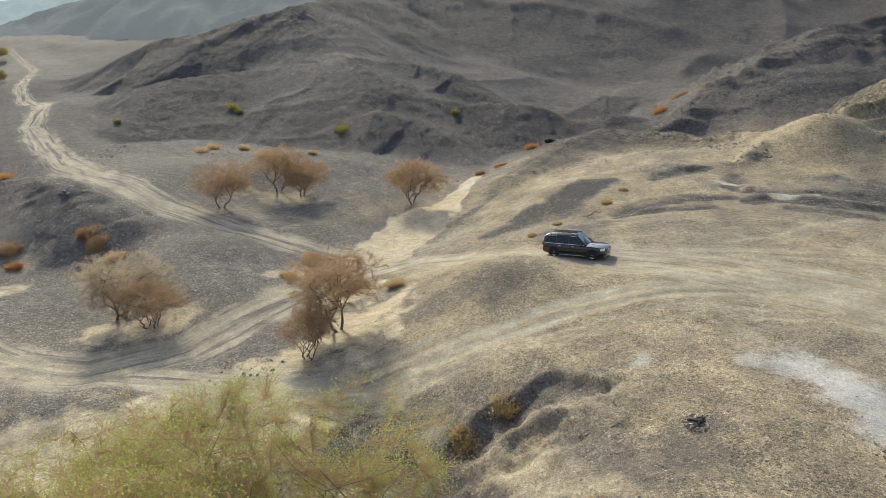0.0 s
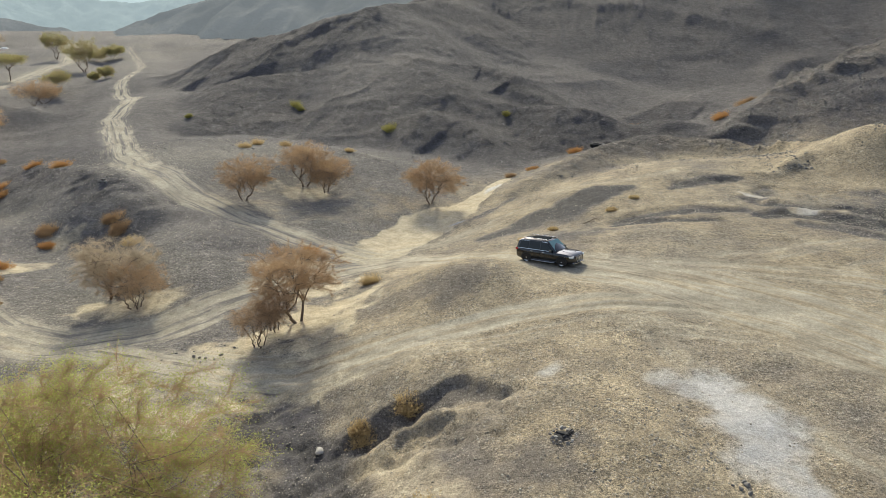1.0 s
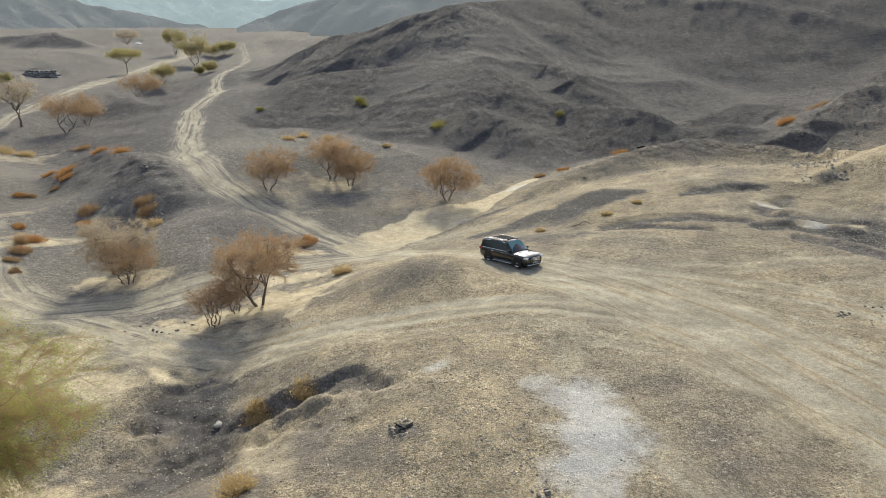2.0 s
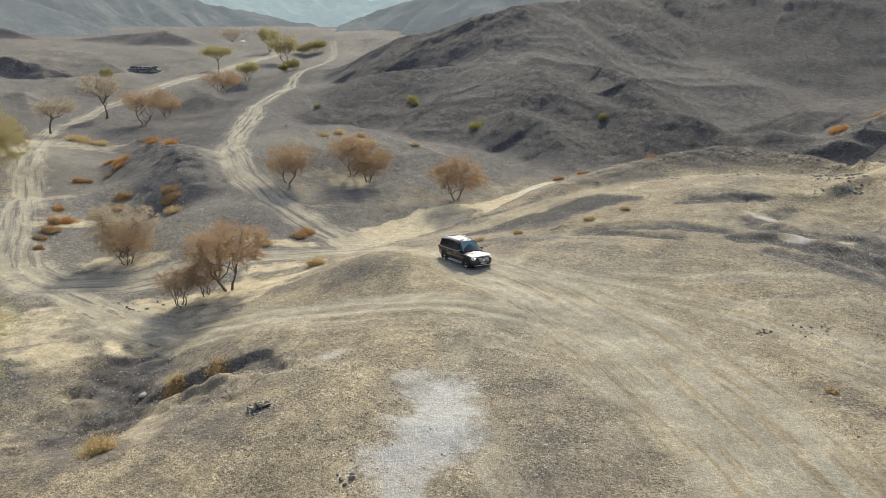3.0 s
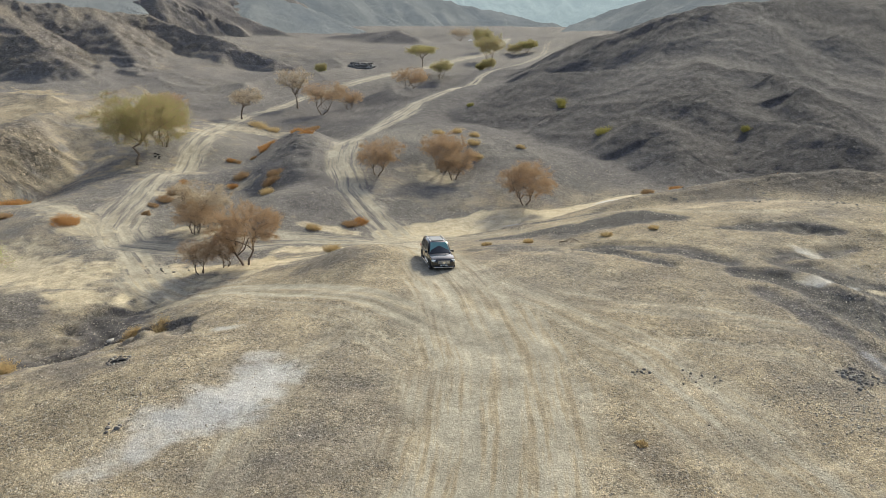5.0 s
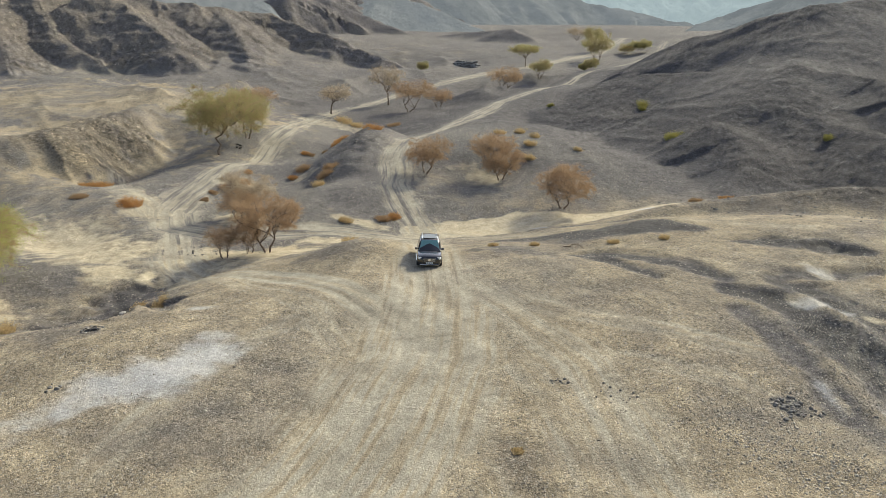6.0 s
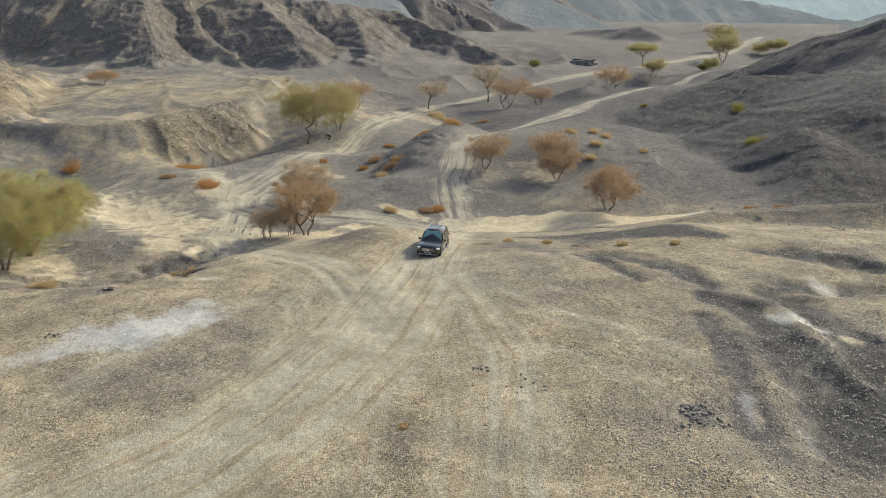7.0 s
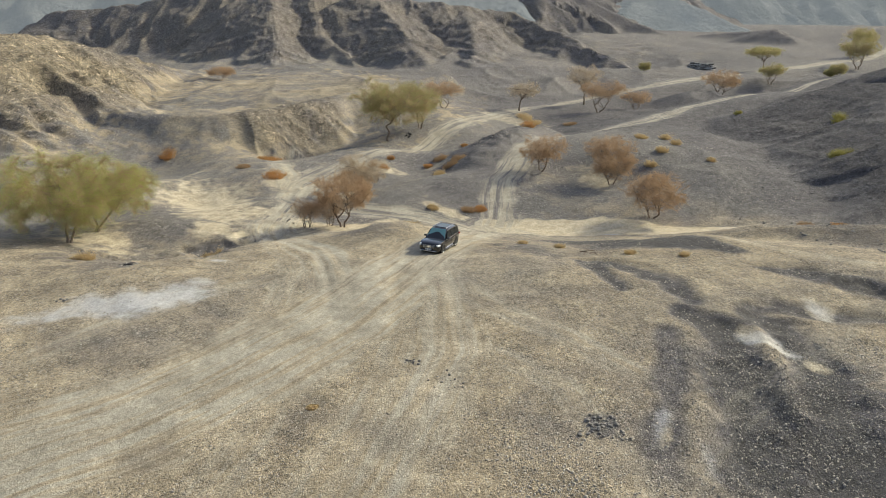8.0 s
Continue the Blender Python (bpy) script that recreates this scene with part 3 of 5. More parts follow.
def height(x, y):
    z, rocky = broad(x, y)
    z = z + patches(x, y, ERODED, 19) * (0.24 * fractal(x, y, 1.5, 3, 23, 0.6) + 0.5 * (gullied(x, y, 3.4, 3, 29) - 0.5))
    z = z - cut(x, y) + (0.05 + 0.16 * rocky) * fractal(x, y, 6.0, 3, 3) + (0.03 + 0.11 * rocky) * fractal(x, y, 1.3, 3, 9, 0.6)
    return z


# ---- patches on the ground ----
# x, y, radius along, radius across, turn, strength
SAND_PATCHES = [
    (-5.2, 46.5, 6.5, 3.2, 60, 1.1), (-9, 42.5, 4.5, 2.6, 40, 1.0), (-21, 48.5, 5, 2.5, 20, 0.8), (-6, 53, 4, 2, 60, 0.8), (-31, 40, 8, 3.0, 10, 0.85), (-22, 31, 17, 6, 22, 0.75),
    (-9, 33, 5, 2.2, 40, 0.8), (-14, 30, 5, 2.5, 30, 0.5), (-16, 80, 5, 2.5, 10, 0.6), (-11, 58.8, 4, 1.3, 30, 0.8), (32.2, 74.9, 1.8, 1.0, -20, 0.6), (-7.2, 35.6, 1.2, 0.9, 0, 1.0), (-7.6, 38.4, 3.4, 1.6, 30, 1.0), (36.3, 68.7, 2.5, 1.1, 15, 0.65),
]
MORE_SAND = [(-9.5, 20.5, 8, 4, 20, 0.65), (5.5, 27.6, 3.6, 1.6, -40, 0.5), (38.8, 69.6, 1.0, 0.6, 0, 0.6), (43, 58.6, 1.8, 0.5, -30, 0.55), (29.5, 53, 2.2, 0.35, 25, 0.35), (-36, 63, 3, 2, 40, 0.6), (-36.7, 53.1, 3.4, 1.7, 60, 0.95), (-78, 88, 10, 4, 40, 0.5), (-3, 37, 4, 1.2, 10, 0.7), (-36, 55, 5, 1.6, 50, 0.6), (-45, 60, 4, 1.5, 50, 0.5)]
ASH_PATCHES = [(20.8, 29.8, 5.6, 2.2, 97, 1.0), (19.6, 33.6, 3.0, 1.8, 60, 0.8), (17.4, 34.6, 1.4, 0.9, 60, 0.7), (11.8, 35.5, 1.1, 0.7, 70, 0.75), (5.2, 88, 2.4, 0.6, 62, 1.3), (2.2, 74, 1.2, 0.3, 40, 1.0), (20.4, 109.6, 1.6, 0.5, 50, 1.0), (42.6, 58.4, 1.7, 0.4, -35, 0.75), (44.9, 59.7, 1.2, 0.35, -20, 0.5), (32.2, 74.9, 1.5, 0.8, -20, 0.75), (36.3, 68.7, 2.2, 0.9, 15, 0.8)]


def patches(x, y, spots, seed):
    total = np.zeros(x.shape)
    wobble = 0.3 * fractal(x, y, 3.0, 3, seed) + 0.3 * fractal(x, y, 0.9, 2, seed + 1)
    for px, py, ra, rb, turn, strength in spots:
        c, s = math.cos(radians(turn)), math.sin(radians(turn))
        u, v = ((x - px) * c + (y - py) * s) / ra, (-(x - px) * s + (y - py) * c) / rb
        total = np.maximum(total, strength * step(1.25, 0.45, np.hypot(u, v) + wobble))
    return total


def covers(x, y):
    """How worn by wheels, how sandy, how tan and how ashy the ground is, and how deep the ruts are."""
    worn, rut, trail = np.zeros(x.shape), np.zeros(x.shape), np.zeros((*x.shape, 3))
    for line, strength, seed in ROADS:
        d, w, run = lane(x, y, line)
        d = d + 0.25 * ripple(run, run * 0, 7.0, seed)
        edge = step(1.5, 0.55, np.abs(d) / w + 0.25 * fractal(x, y, 2.2, 3, seed + 40)) * strength
        trail = np.where((edge > worn)[..., None], np.stack([d, run, run * 0 + seed], -1), trail)
        worn = np.maximum(worn, edge)
        pair = np.exp(-((np.abs(d) - 0.78) / 0.34) ** 2)
        rut = np.maximum(rut, edge * (0.5 + 0.5 * ripple(d / 0.34, run / 9.0, 1.0, seed + 3) + 0.6 * pair) * 0.8)
    d, w, run = lane(x, y, WASH)
    sand = np.maximum(patches(x, y, SAND_PATCHES, 5), patches(x, y, MORE_SAND, 6))
    sand = np.maximum(sand, 1.15 * step(1.15, 0.8, np.abs(d) / w + 0.3 * fractal(x, y, 2.5, 3, 77)))
    # the last tan patch puts the sunlit look of the right crest into colour
    tan = step(-14, 8, x - 0.10 * (y - 50)) * step(103, 88, y - 0.3 * np.clip(x, 0, 40)) + 0.5 * patches(x, y, [(-14, 76, 12, 6, 10, 1.0), (-70, 34, 26, 22, 45, 2.2), (-95, -12, 70, 34, -10, 2.6), (-105, 48, 46, 34, 30, 1.8), (-240, 40, 90, 150, -5, 0.9), (-52, 30, 30, 18, 30, 1.0), (-24, 30, 26, 10, 20, 1.0), (62, 122, 34, 13, 24, 1.5)], 8)
    tan = np.clip(tan * (0.75 + 0.3 * fractal(x, y, 14, 3, 12)), 0, 1)
    return worn, sand, tan, patches(x, y, ASH_PATCHES, 9), rut, trail


# the GULLY band also puts the shade of its cut into the colour
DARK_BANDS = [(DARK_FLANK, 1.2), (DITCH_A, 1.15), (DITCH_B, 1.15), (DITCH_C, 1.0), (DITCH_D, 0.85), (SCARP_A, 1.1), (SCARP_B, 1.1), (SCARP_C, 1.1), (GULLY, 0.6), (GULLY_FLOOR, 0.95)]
# the patch at (-37.5, 71.5) darkens the face of the road bank
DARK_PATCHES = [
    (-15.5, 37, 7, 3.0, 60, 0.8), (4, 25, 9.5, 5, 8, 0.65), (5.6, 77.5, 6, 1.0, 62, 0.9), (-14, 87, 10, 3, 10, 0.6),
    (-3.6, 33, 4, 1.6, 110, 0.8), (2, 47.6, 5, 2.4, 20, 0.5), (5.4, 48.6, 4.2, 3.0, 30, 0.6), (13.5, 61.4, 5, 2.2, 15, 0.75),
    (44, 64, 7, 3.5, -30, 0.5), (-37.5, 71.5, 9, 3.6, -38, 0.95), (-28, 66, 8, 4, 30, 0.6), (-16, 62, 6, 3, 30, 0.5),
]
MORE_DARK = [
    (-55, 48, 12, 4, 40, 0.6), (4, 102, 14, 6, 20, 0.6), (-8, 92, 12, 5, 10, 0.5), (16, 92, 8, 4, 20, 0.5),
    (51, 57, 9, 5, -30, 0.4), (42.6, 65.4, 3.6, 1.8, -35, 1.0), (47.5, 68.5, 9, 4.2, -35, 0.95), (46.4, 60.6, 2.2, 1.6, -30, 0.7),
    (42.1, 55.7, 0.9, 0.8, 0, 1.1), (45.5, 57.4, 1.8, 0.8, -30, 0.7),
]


def darkness(x, y):
    """How dark the ground is coloured: bands along the ditches, patches and the slopes of the hills, mostly dark
    gravel.
    """
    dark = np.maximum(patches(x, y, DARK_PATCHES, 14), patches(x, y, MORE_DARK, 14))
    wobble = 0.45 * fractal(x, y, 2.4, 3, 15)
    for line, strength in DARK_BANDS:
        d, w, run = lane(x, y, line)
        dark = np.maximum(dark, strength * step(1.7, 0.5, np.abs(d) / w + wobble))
    dark = np.maximum(dark, 0.78 * step(86, 102, y + 0.06 * np.abs(x - 10) - 0.4 * np.clip(x, 0, 28) + 4 * ripple(x, y, 20, 3)) * (1 - 0.9 * step(-95, -135, x)))
    return dark


def ground_height(x, y):
    """The finished ground, small relief and ruts included."""
    x, y = np.atleast_1d(np.asarray(x, float)), np.atleast_1d(np.asarray(y, float))
    rut = covers(x, y)[4]
    return height(x, y) - 0.1 * rut


def stand(x, y, sink=0.0):
    return (x, y, float(ground_height(x, y)[0]) - sink)


def stretch(*parts):
    """Grid lines from one end to the other, in runs of (end, step)."""
    lines = [parts[0]]
    for end, gap in parts[1:]:
        count = max(1, round((end - lines[-1]) / gap))
        lines += [lines[-1] + (end - lines[-1]) * (n + 1) / count for n in range(count)] if gap < 1e3 else [end]
    return np.array(lines)


def widen(start, end, first):
    """Grid lines that lie further and further apart."""
    out, gap = [], first
    while abs(start) < abs(end):
        start, gap = start + math.copysign(gap, end), gap * 1.35
        out.append(start)
    return out


def sheet(name, xs, ys, z):
    """A grid of points as one mesh."""
    nx, ny = len(xs), len(ys)
    X, Y = np.meshgrid(xs, ys)
    mesh = bpy.data.meshes.new(name)
    mesh.vertices.add(nx * ny)
    mesh.vertices.foreach_set("co", np.stack([X.ravel(), Y.ravel(), z.ravel()], 1).ravel())
    i = (np.arange(ny - 1)[:, None] * nx + np.arange(nx - 1)).ravel()
    quads = np.stack([i, i + 1, i + nx + 1, i + nx], 1).ravel()
    mesh.loops.add(len(quads))
    mesh.loops.foreach_set("vertex_index", quads)
    mesh.polygons.add(len(i))
    mesh.polygons.foreach_set("loop_start", np.arange(len(i)) * 4)
    mesh.polygons.foreach_set("use_smooth", np.ones(len(i), bool))
    mesh.update(calc_edges=True)
    return mesh


def build_ground():
    xs = stretch(-440, (-300, 3.0), (-240, 1.3), (-150, 1.0), (-64, 0.66), (-16, 0.42), (34, 0.25), (62, 0.36), (120, 0.9), (260, 3.2))
    xs = np.array(widen(-440, -4200, 4)[::-1] + list(xs) + widen(260, 4200, 6))
    ys = stretch(-130, (-62, 4.0), (10, 0.9), (25, 0.5), (62, 0.26), (100, 0.42), (190, 0.72), (300, 1.8), (420, 3.0))
    ys = np.array(widen(-130, -4200, 8)[::-1] + list(ys) + widen(420, 4200, 4))
    X, Y = (a.ravel() for a in np.meshgrid(xs, ys))
    rocky = broad(X, Y)[1]
    worn, sand, tan, ash, rut, trail = covers(X, Y)
    z = height(X, Y) - 0.1 * rut
    mesh = sheet("ground", xs, ys, z)
    mesh.attributes.new("cover", "FLOAT_COLOR", "POINT").data.foreach_set("color", np.stack([worn, sand, tan, ash], 1).ravel().astype(np.float32))
    mesh.attributes.new("rocky", "FLOAT", "POINT").data.foreach_set("value", rocky.astype(np.float32))
    mesh.attributes.new("trail", "FLOAT_VECTOR", "POINT").data.foreach_set("vector", trail.ravel().astype(np.float32))
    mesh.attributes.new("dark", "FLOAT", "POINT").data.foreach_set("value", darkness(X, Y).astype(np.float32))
    mesh.materials.append(GROUND)
    return tagged(new("ground", mesh), "dry gravel desert ground with hills and dusty tyre tracks", "ground", kind="structure")


ground = build_ground()


def far_range(name, middle, depth, low, high, gap, seed, material):
    """A ring of distant mountains round the place, lower where the valley opens."""
    turns, rings = 720, 26
    a = np.linspace(0, 2 * math.pi, turns + 1)[:-1]
    r = middle + depth * np.linspace(-1, 1, rings)
    A, R = np.meshgrid(a, r)
    x, y = -60 + R * np.sin(A), 100 + R * np.cos(A)
    opening = np.degrees(np.abs((A + radians(37) + math.pi) % (2 * math.pi) - math.pi))
    top = low + (high - low) * step(gap, gap + 16, opening) * (0.75 + 0.35 * ripple(np.cos(A) * 10, np.sin(A) * 10, 1.0, seed))
    across = 1 - np.abs(np.linspace(-1, 1, rings))[:, None]
    z = 4 + top * across ** 0.8 * (0.55 + 0.65 * gullied(x, y, depth * 0.9, 5, seed))
    z[0] = z[-1] = -2
    mesh = bpy.data.meshes.new(name)
    faces = [(j * turns + i, j * turns + (i + 1) % turns, (j + 1) * turns + (i + 1) % turns, (j + 1) * turns + i) for j in range(rings - 1) for i in range(turns)]
    mesh.from_pydata(np.stack([x.ravel(), y.ravel(), z.ravel()], 1).tolist(), [], faces)
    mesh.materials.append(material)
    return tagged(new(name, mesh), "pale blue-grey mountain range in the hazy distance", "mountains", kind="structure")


far_range("backdrop_near", 820, 230, 10, 52, 4, 21, FAR_HAZE_ROCK)
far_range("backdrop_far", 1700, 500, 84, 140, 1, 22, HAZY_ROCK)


def far_hills(name, label, crest, fall, seed, material, reach=70):
    """A range of hills along a crest line, far down the valley."""
    xs, ys = [c[0] for c in crest], [c[1] for c in crest]
    gx, gy = np.arange(min(xs) - reach, max(xs) + reach, 3.0), np.arange(min(ys) - reach, max(ys) + reach, 3.0)
    X, Y = np.meshgrid(gx, gy)
    near, top, run = along(X + 6 * ripple(X, Y, 40, 5), Y + 6 * ripple(X, Y, 40, 6), crest)
    z = top - fall * near * (1 + 0.2 * ripple(X, Y, 40, seed)) + 1.7 * ribs(X / 1.8, Y / 1.8, near / 1.8, run / 1.8, seed) + (gullied(X, Y, 22, 4, seed + 5) - 0.5) * 3.6
    mesh = sheet(name, gx, gy, np.maximum(z, -3))
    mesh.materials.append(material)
    return tagged(new(name, mesh), label, "mountains", kind="structure")


HAZY = "grey-green rocky hills in the hazy middle distance"
far_hills("backdrop_hills_west", HAZY, [(-330, 190, 30), (-400, 235, 38), (-455, 310, 44), (-482, 400, 48), (-490, 470, 44), (-465, 530, 30), (-385, 576, 12)], 0.48, 41, MID_HAZE_ROCK, 90)
far_hills("backdrop_hills_spur", HAZY, [(-345, 235, 36), (-310, 262, 22), (-285, 285, 10)], 0.4, 42, MID_HAZE_ROCK, 60)
far_hills("backdrop_hills_north", HAZY, [(-242, 402, 9), (-212, 398, 20), (-175, 394, 31), (-125, 388, 44), (-60, 384, 54), (20, 400, 62)], 0.42, 43, MID_HAZE_ROCK, 110)
far_hills("backdrop_hills_south", HAZY, [(-330, 120, 44), (-340, 60, 46), (-360, -10, 46), (-380, -90, 44)], 0.5, 44, MID_HAZE_ROCK, 80)
far_hills("backdrop_hills_gap", HAZY, [(-520, 560, 40), (-480, 640, 44), (-400, 690, 34), (-330, 720, 40), (-240, 700, 56)], 0.35, 45, FAR_HAZE_ROCK, 130)


# ---- helpers for things ----
def part(name, bm, material, parent=None, label="", smooth=False):
    """Links a bmesh as one mesh object, under a thing or a part where given."""
    mesh = bpy.data.meshes.new(name)
    bm.to_mesh(mesh)
    bm.free()
    return part_of(name, mesh, material, parent, label, smooth)


def part_of(name, mesh, material, parent=None, label="", smooth=False):
    mesh.materials.append(material)
    if smooth:
        mesh.polygons.foreach_set("use_smooth", np.ones(len(mesh.polygons), bool))
    ob = new(name, mesh)
    ob.parent = parent
    return tagged(ob, label) if label else ob


def mesh_of(name, verts, faces):
    mesh = bpy.data.meshes.new(name)
    mesh.from_pydata(verts, [], faces)
    mesh.update()
    return mesh


def unit(v):
    return v / np.maximum(np.linalg.norm(v, axis=-1, keepdims=True), 1e-9)


def limbs(name, runs, sides=6):
    """Branches as one mesh of tapered tubes: each run is a list of points and a radius at each of them."""
    verts, faces = [], []
    for points, radii in runs:
        points = np.array(points)
        n = sides if radii[0] > 0.03 else 4
        start = len(verts)
        for i, (p, r) in enumerate(zip(points, radii)):
            way = unit(points[min(i + 1, len(points) - 1)] - points[max(i - 1, 0)])
            a = unit(np.cross(way, (0.31, 0.93, 0.2)))
            b = np.cross(way, a)
            verts += [tuple(p + r * (math.cos(6.2832 * k / n) * a + math.sin(6.2832 * k / n) * b)) for k in range(n)]
        for i in range(len(points) - 1):
            for k in range(n):
                q = start + i * n
                faces.append((q + k, q + (k + 1) % n, q + n + (k + 1) % n, q + n + k))
        faces.append(tuple(start + (len(points) - 1) * n + k for k in range(n)))
    return mesh_of(name, verts, faces)


def sprays(name, at, way, length, thick, leaf_at=None, leaf_size=0.05, rng=None):
    """Thin pointed twigs and small four-cornered leaves, as one mesh."""
    n = len(at)
    way = unit(way)
    a = unit(np.cross(way, rng.normal(size=(n, 3))))
    b = np.cross(way, a)
    t = thick[:, None]
    corners = [at + 1.25 * t * a, at - 1.25 * t * a, at + length[:, None] * way + 0.1 * length[:, None] * b]
    verts = np.stack(corners, 1).reshape(-1, 3)
    tris = np.arange(n)[:, None] * 3 + [0, 1, 2]
    faces, sizes = tris.ravel(), np.full(len(tris), 3)
    if leaf_at is not None and len(leaf_at):
        m = len(leaf_at)
        u, w = unit(rng.normal(size=(m, 3))), rng.normal(size=(m, 3))
        v = unit(np.cross(u, w))
        s = (leaf_size * rng.uniform(0.6, 1.5, m))[:, None]
        quads = np.stack([leaf_at - s * u, leaf_at + 0.55 * s * v, leaf_at + s * u, leaf_at - 0.55 * s * v], 1).reshape(-1, 3)
        faces = np.concatenate([faces, (len(verts) + np.arange(m * 4))])
        sizes = np.concatenate([sizes, np.full(m, 4)])
        verts = np.concatenate([verts, quads])
    mesh = bpy.data.meshes.new(name)
    mesh.vertices.add(len(verts))
    mesh.vertices.foreach_set("co", verts.ravel())
    mesh.loops.add(len(faces))
    mesh.loops.foreach_set("vertex_index", faces)
    mesh.polygons.add(len(sizes))
    mesh.polygons.foreach_set("loop_start", np.concatenate([[0], np.cumsum(sizes)[:-1]]))
    mesh.update(calc_edges=True)
    return mesh


def bent(rng, a, b, r0, r1, sag=0.08, count=5):
    """A crooked branch from a to b."""
    a, b = np.array(a, float), np.array(b, float)
    s = np.linspace(0, 1, count)[:, None]
    wander = rng.normal(size=(count, 3)) * np.linalg.norm(b - a) * sag * np.sin(np.pi * s)
    lift = np.array([0, 0, 1]) * np.linalg.norm((b - a)[:2]) * 0.10 * np.sin(np.pi * s)
    return a + (b - a) * s + wander + lift, list(r0 + (r1 - r0) * np.linspace(0, 1, count))


def tree(name, label, x, y, tall, wide, seed, bark, twigs, leaves=0, leaf_size=0.06, stems=1, lean=(0, 0), flat=0.6, density=1.0, low=0.3, kind_group="", upright=0.2):
    """A thorn tree: crooked stems, limbs that reach into a spreading crown, and sprays of fine twigs."""
    rng = np.random.default_rng(seed)
    root = tagged(new(name), label, "tree", kind_group)
    root.location = stand(x, y, 0.12)
    half, deep = wide * 0.56, tall * flat / 2
    middle = np.array([lean[0], lean[1], tall - deep * 1.02])
    runs, fine, mids = [], [], []
    thick = (0.022 * tall + 0.045) * (0.8 if leaves < 30000 else 0.62)

    def inside(near, reach):
        """A place in the crown within reach of another."""
        for _ in range(30):
            p = near + rng.normal(size=3) * reach * (1, 1, 0.6)
            q = (p - middle) / (half, half, deep)
            if q @ q < 1 and q[2] > -0.75 + 0.5 * (q[0] ** 2 + q[1] ** 2) + low * -0.6:
                return p
        q = (p - middle) / (half, half, deep)
        return middle + q / max(1.0, math.sqrt(q @ q)) * (half, half, deep) * 0.9

    for s in range(stems):
        turn = 6.28 * (s + rng.uniform(0, 0.6)) / stems
        out = 0 if stems == 1 else 0.12 * wide
        fork = np.array([lean[0] * 0.55 + out * math.cos(turn), lean[1] * 0.55 + out * math.sin(turn), tall * upright * rng.uniform(0.85, 1.15)])
        base = np.array([0.12 * stems * 0.6 * math.cos(turn), 0.12 * stems * 0.6 * math.sin(turn), -0.15])
        r = thick / math.sqrt(stems) * rng.uniform(0.85, 1.1)
        points, radii = bent(rng, base, fork, r * 1.25, r * 0.75, 0.07, 6)
        radii[0] *= 1.3
        runs.append((points, radii))
        count = max(3, round(6 / math.sqrt(stems)))
        for k in range(count):
            a = turn + 6.28 * (k + rng.uniform(-0.3, 0.3)) / count
            reach = half * rng.uniform(0.4, 0.72)
            goal = middle + np.array([reach * math.cos(a), reach * math.sin(a), deep * rng.uniform(-0.45, 0.25)])
            if stems > 1:
                goal[:2] = 0.65 * goal[:2] + 0.35 * (fork[:2] + (reach * math.cos(a), reach * math.sin(a)))
            one, rads = bent(rng, points[rng.integers(4, 6)], goal, r * 0.55, r * 0.26, 0.08, 6)
            runs.append((one, rads))
            for _ in range(6):
                p = one[rng.integers(2, 6)]
                two, rads2 = bent(rng, p, inside(goal, half * 0.42), r * 0.24, r * 0.09, 0.09, 5)
                runs.append((two, rads2))
                for _ in range(5):
                    q = two[rng.integers(1, 5)]
                    three, rads3 = bent(rng, q, inside(two[-1], half * 0.26), r * 0.10, 0.008, 0.1, 4)
                    fine.append((three, rads3))
                    mids.append(three)
    wood = twigs if leaves < 4000 else BROWN_TWIGS
    part_of("trunk", limbs("trunk", runs), bark, root, smooth=True)
    part_of("branch_web", limbs("branch_web", fine), wood, root, smooth=True)
    mids = np.array(mids)
    count = int(10000 * density)
    pick = rng.integers(0, len(mids), count)
    s = rng.uniform(0.1, 1.0, count) * 3
    i = np.minimum(s.astype(int), 2)
    at = mids[pick, i] + (mids[pick, i + 1] - mids[pick, i]) * (s - i)[:, None]
    along_way = unit(mids[pick, 3] - mids[pick, 0])
    away = unit(at - middle) * (1, 1, 0.7)
    way = along_way * 0.5 + away * 0.6 + rng.normal(size=(count, 3)) * 0.6
    length = rng.uniform(0.25, 0.75, count) * (0.35 + 0.085 * wide)
    spots = None
    if leaves:
        j = rng.integers(0, count, leaves)
        spots = at[j] + unit(way[j]) * (length[j] * rng.uniform(0.15 if leaves < 4000 else 0.5, 1.12, leaves))[:, None] + rng.normal(size=(leaves, 3)) * 0.10
    thin = rng.uniform(0.0025, 0.005, count) * (1 + 0.05 * tall)
    if leaves < 4000:
        part_of("crown", sprays("crown", at, way, length, thin, spots, leaf_size, rng), twigs, root)
    else:
        part_of("twig_web", sprays("twig_web", at, way, length, thin, None, 0, rng), wood, root)
        part_of("crown", sprays("crown", at[:9], way[:9], length[:9], thin[:9], spots, leaf_size, rng), twigs, root)
    return root


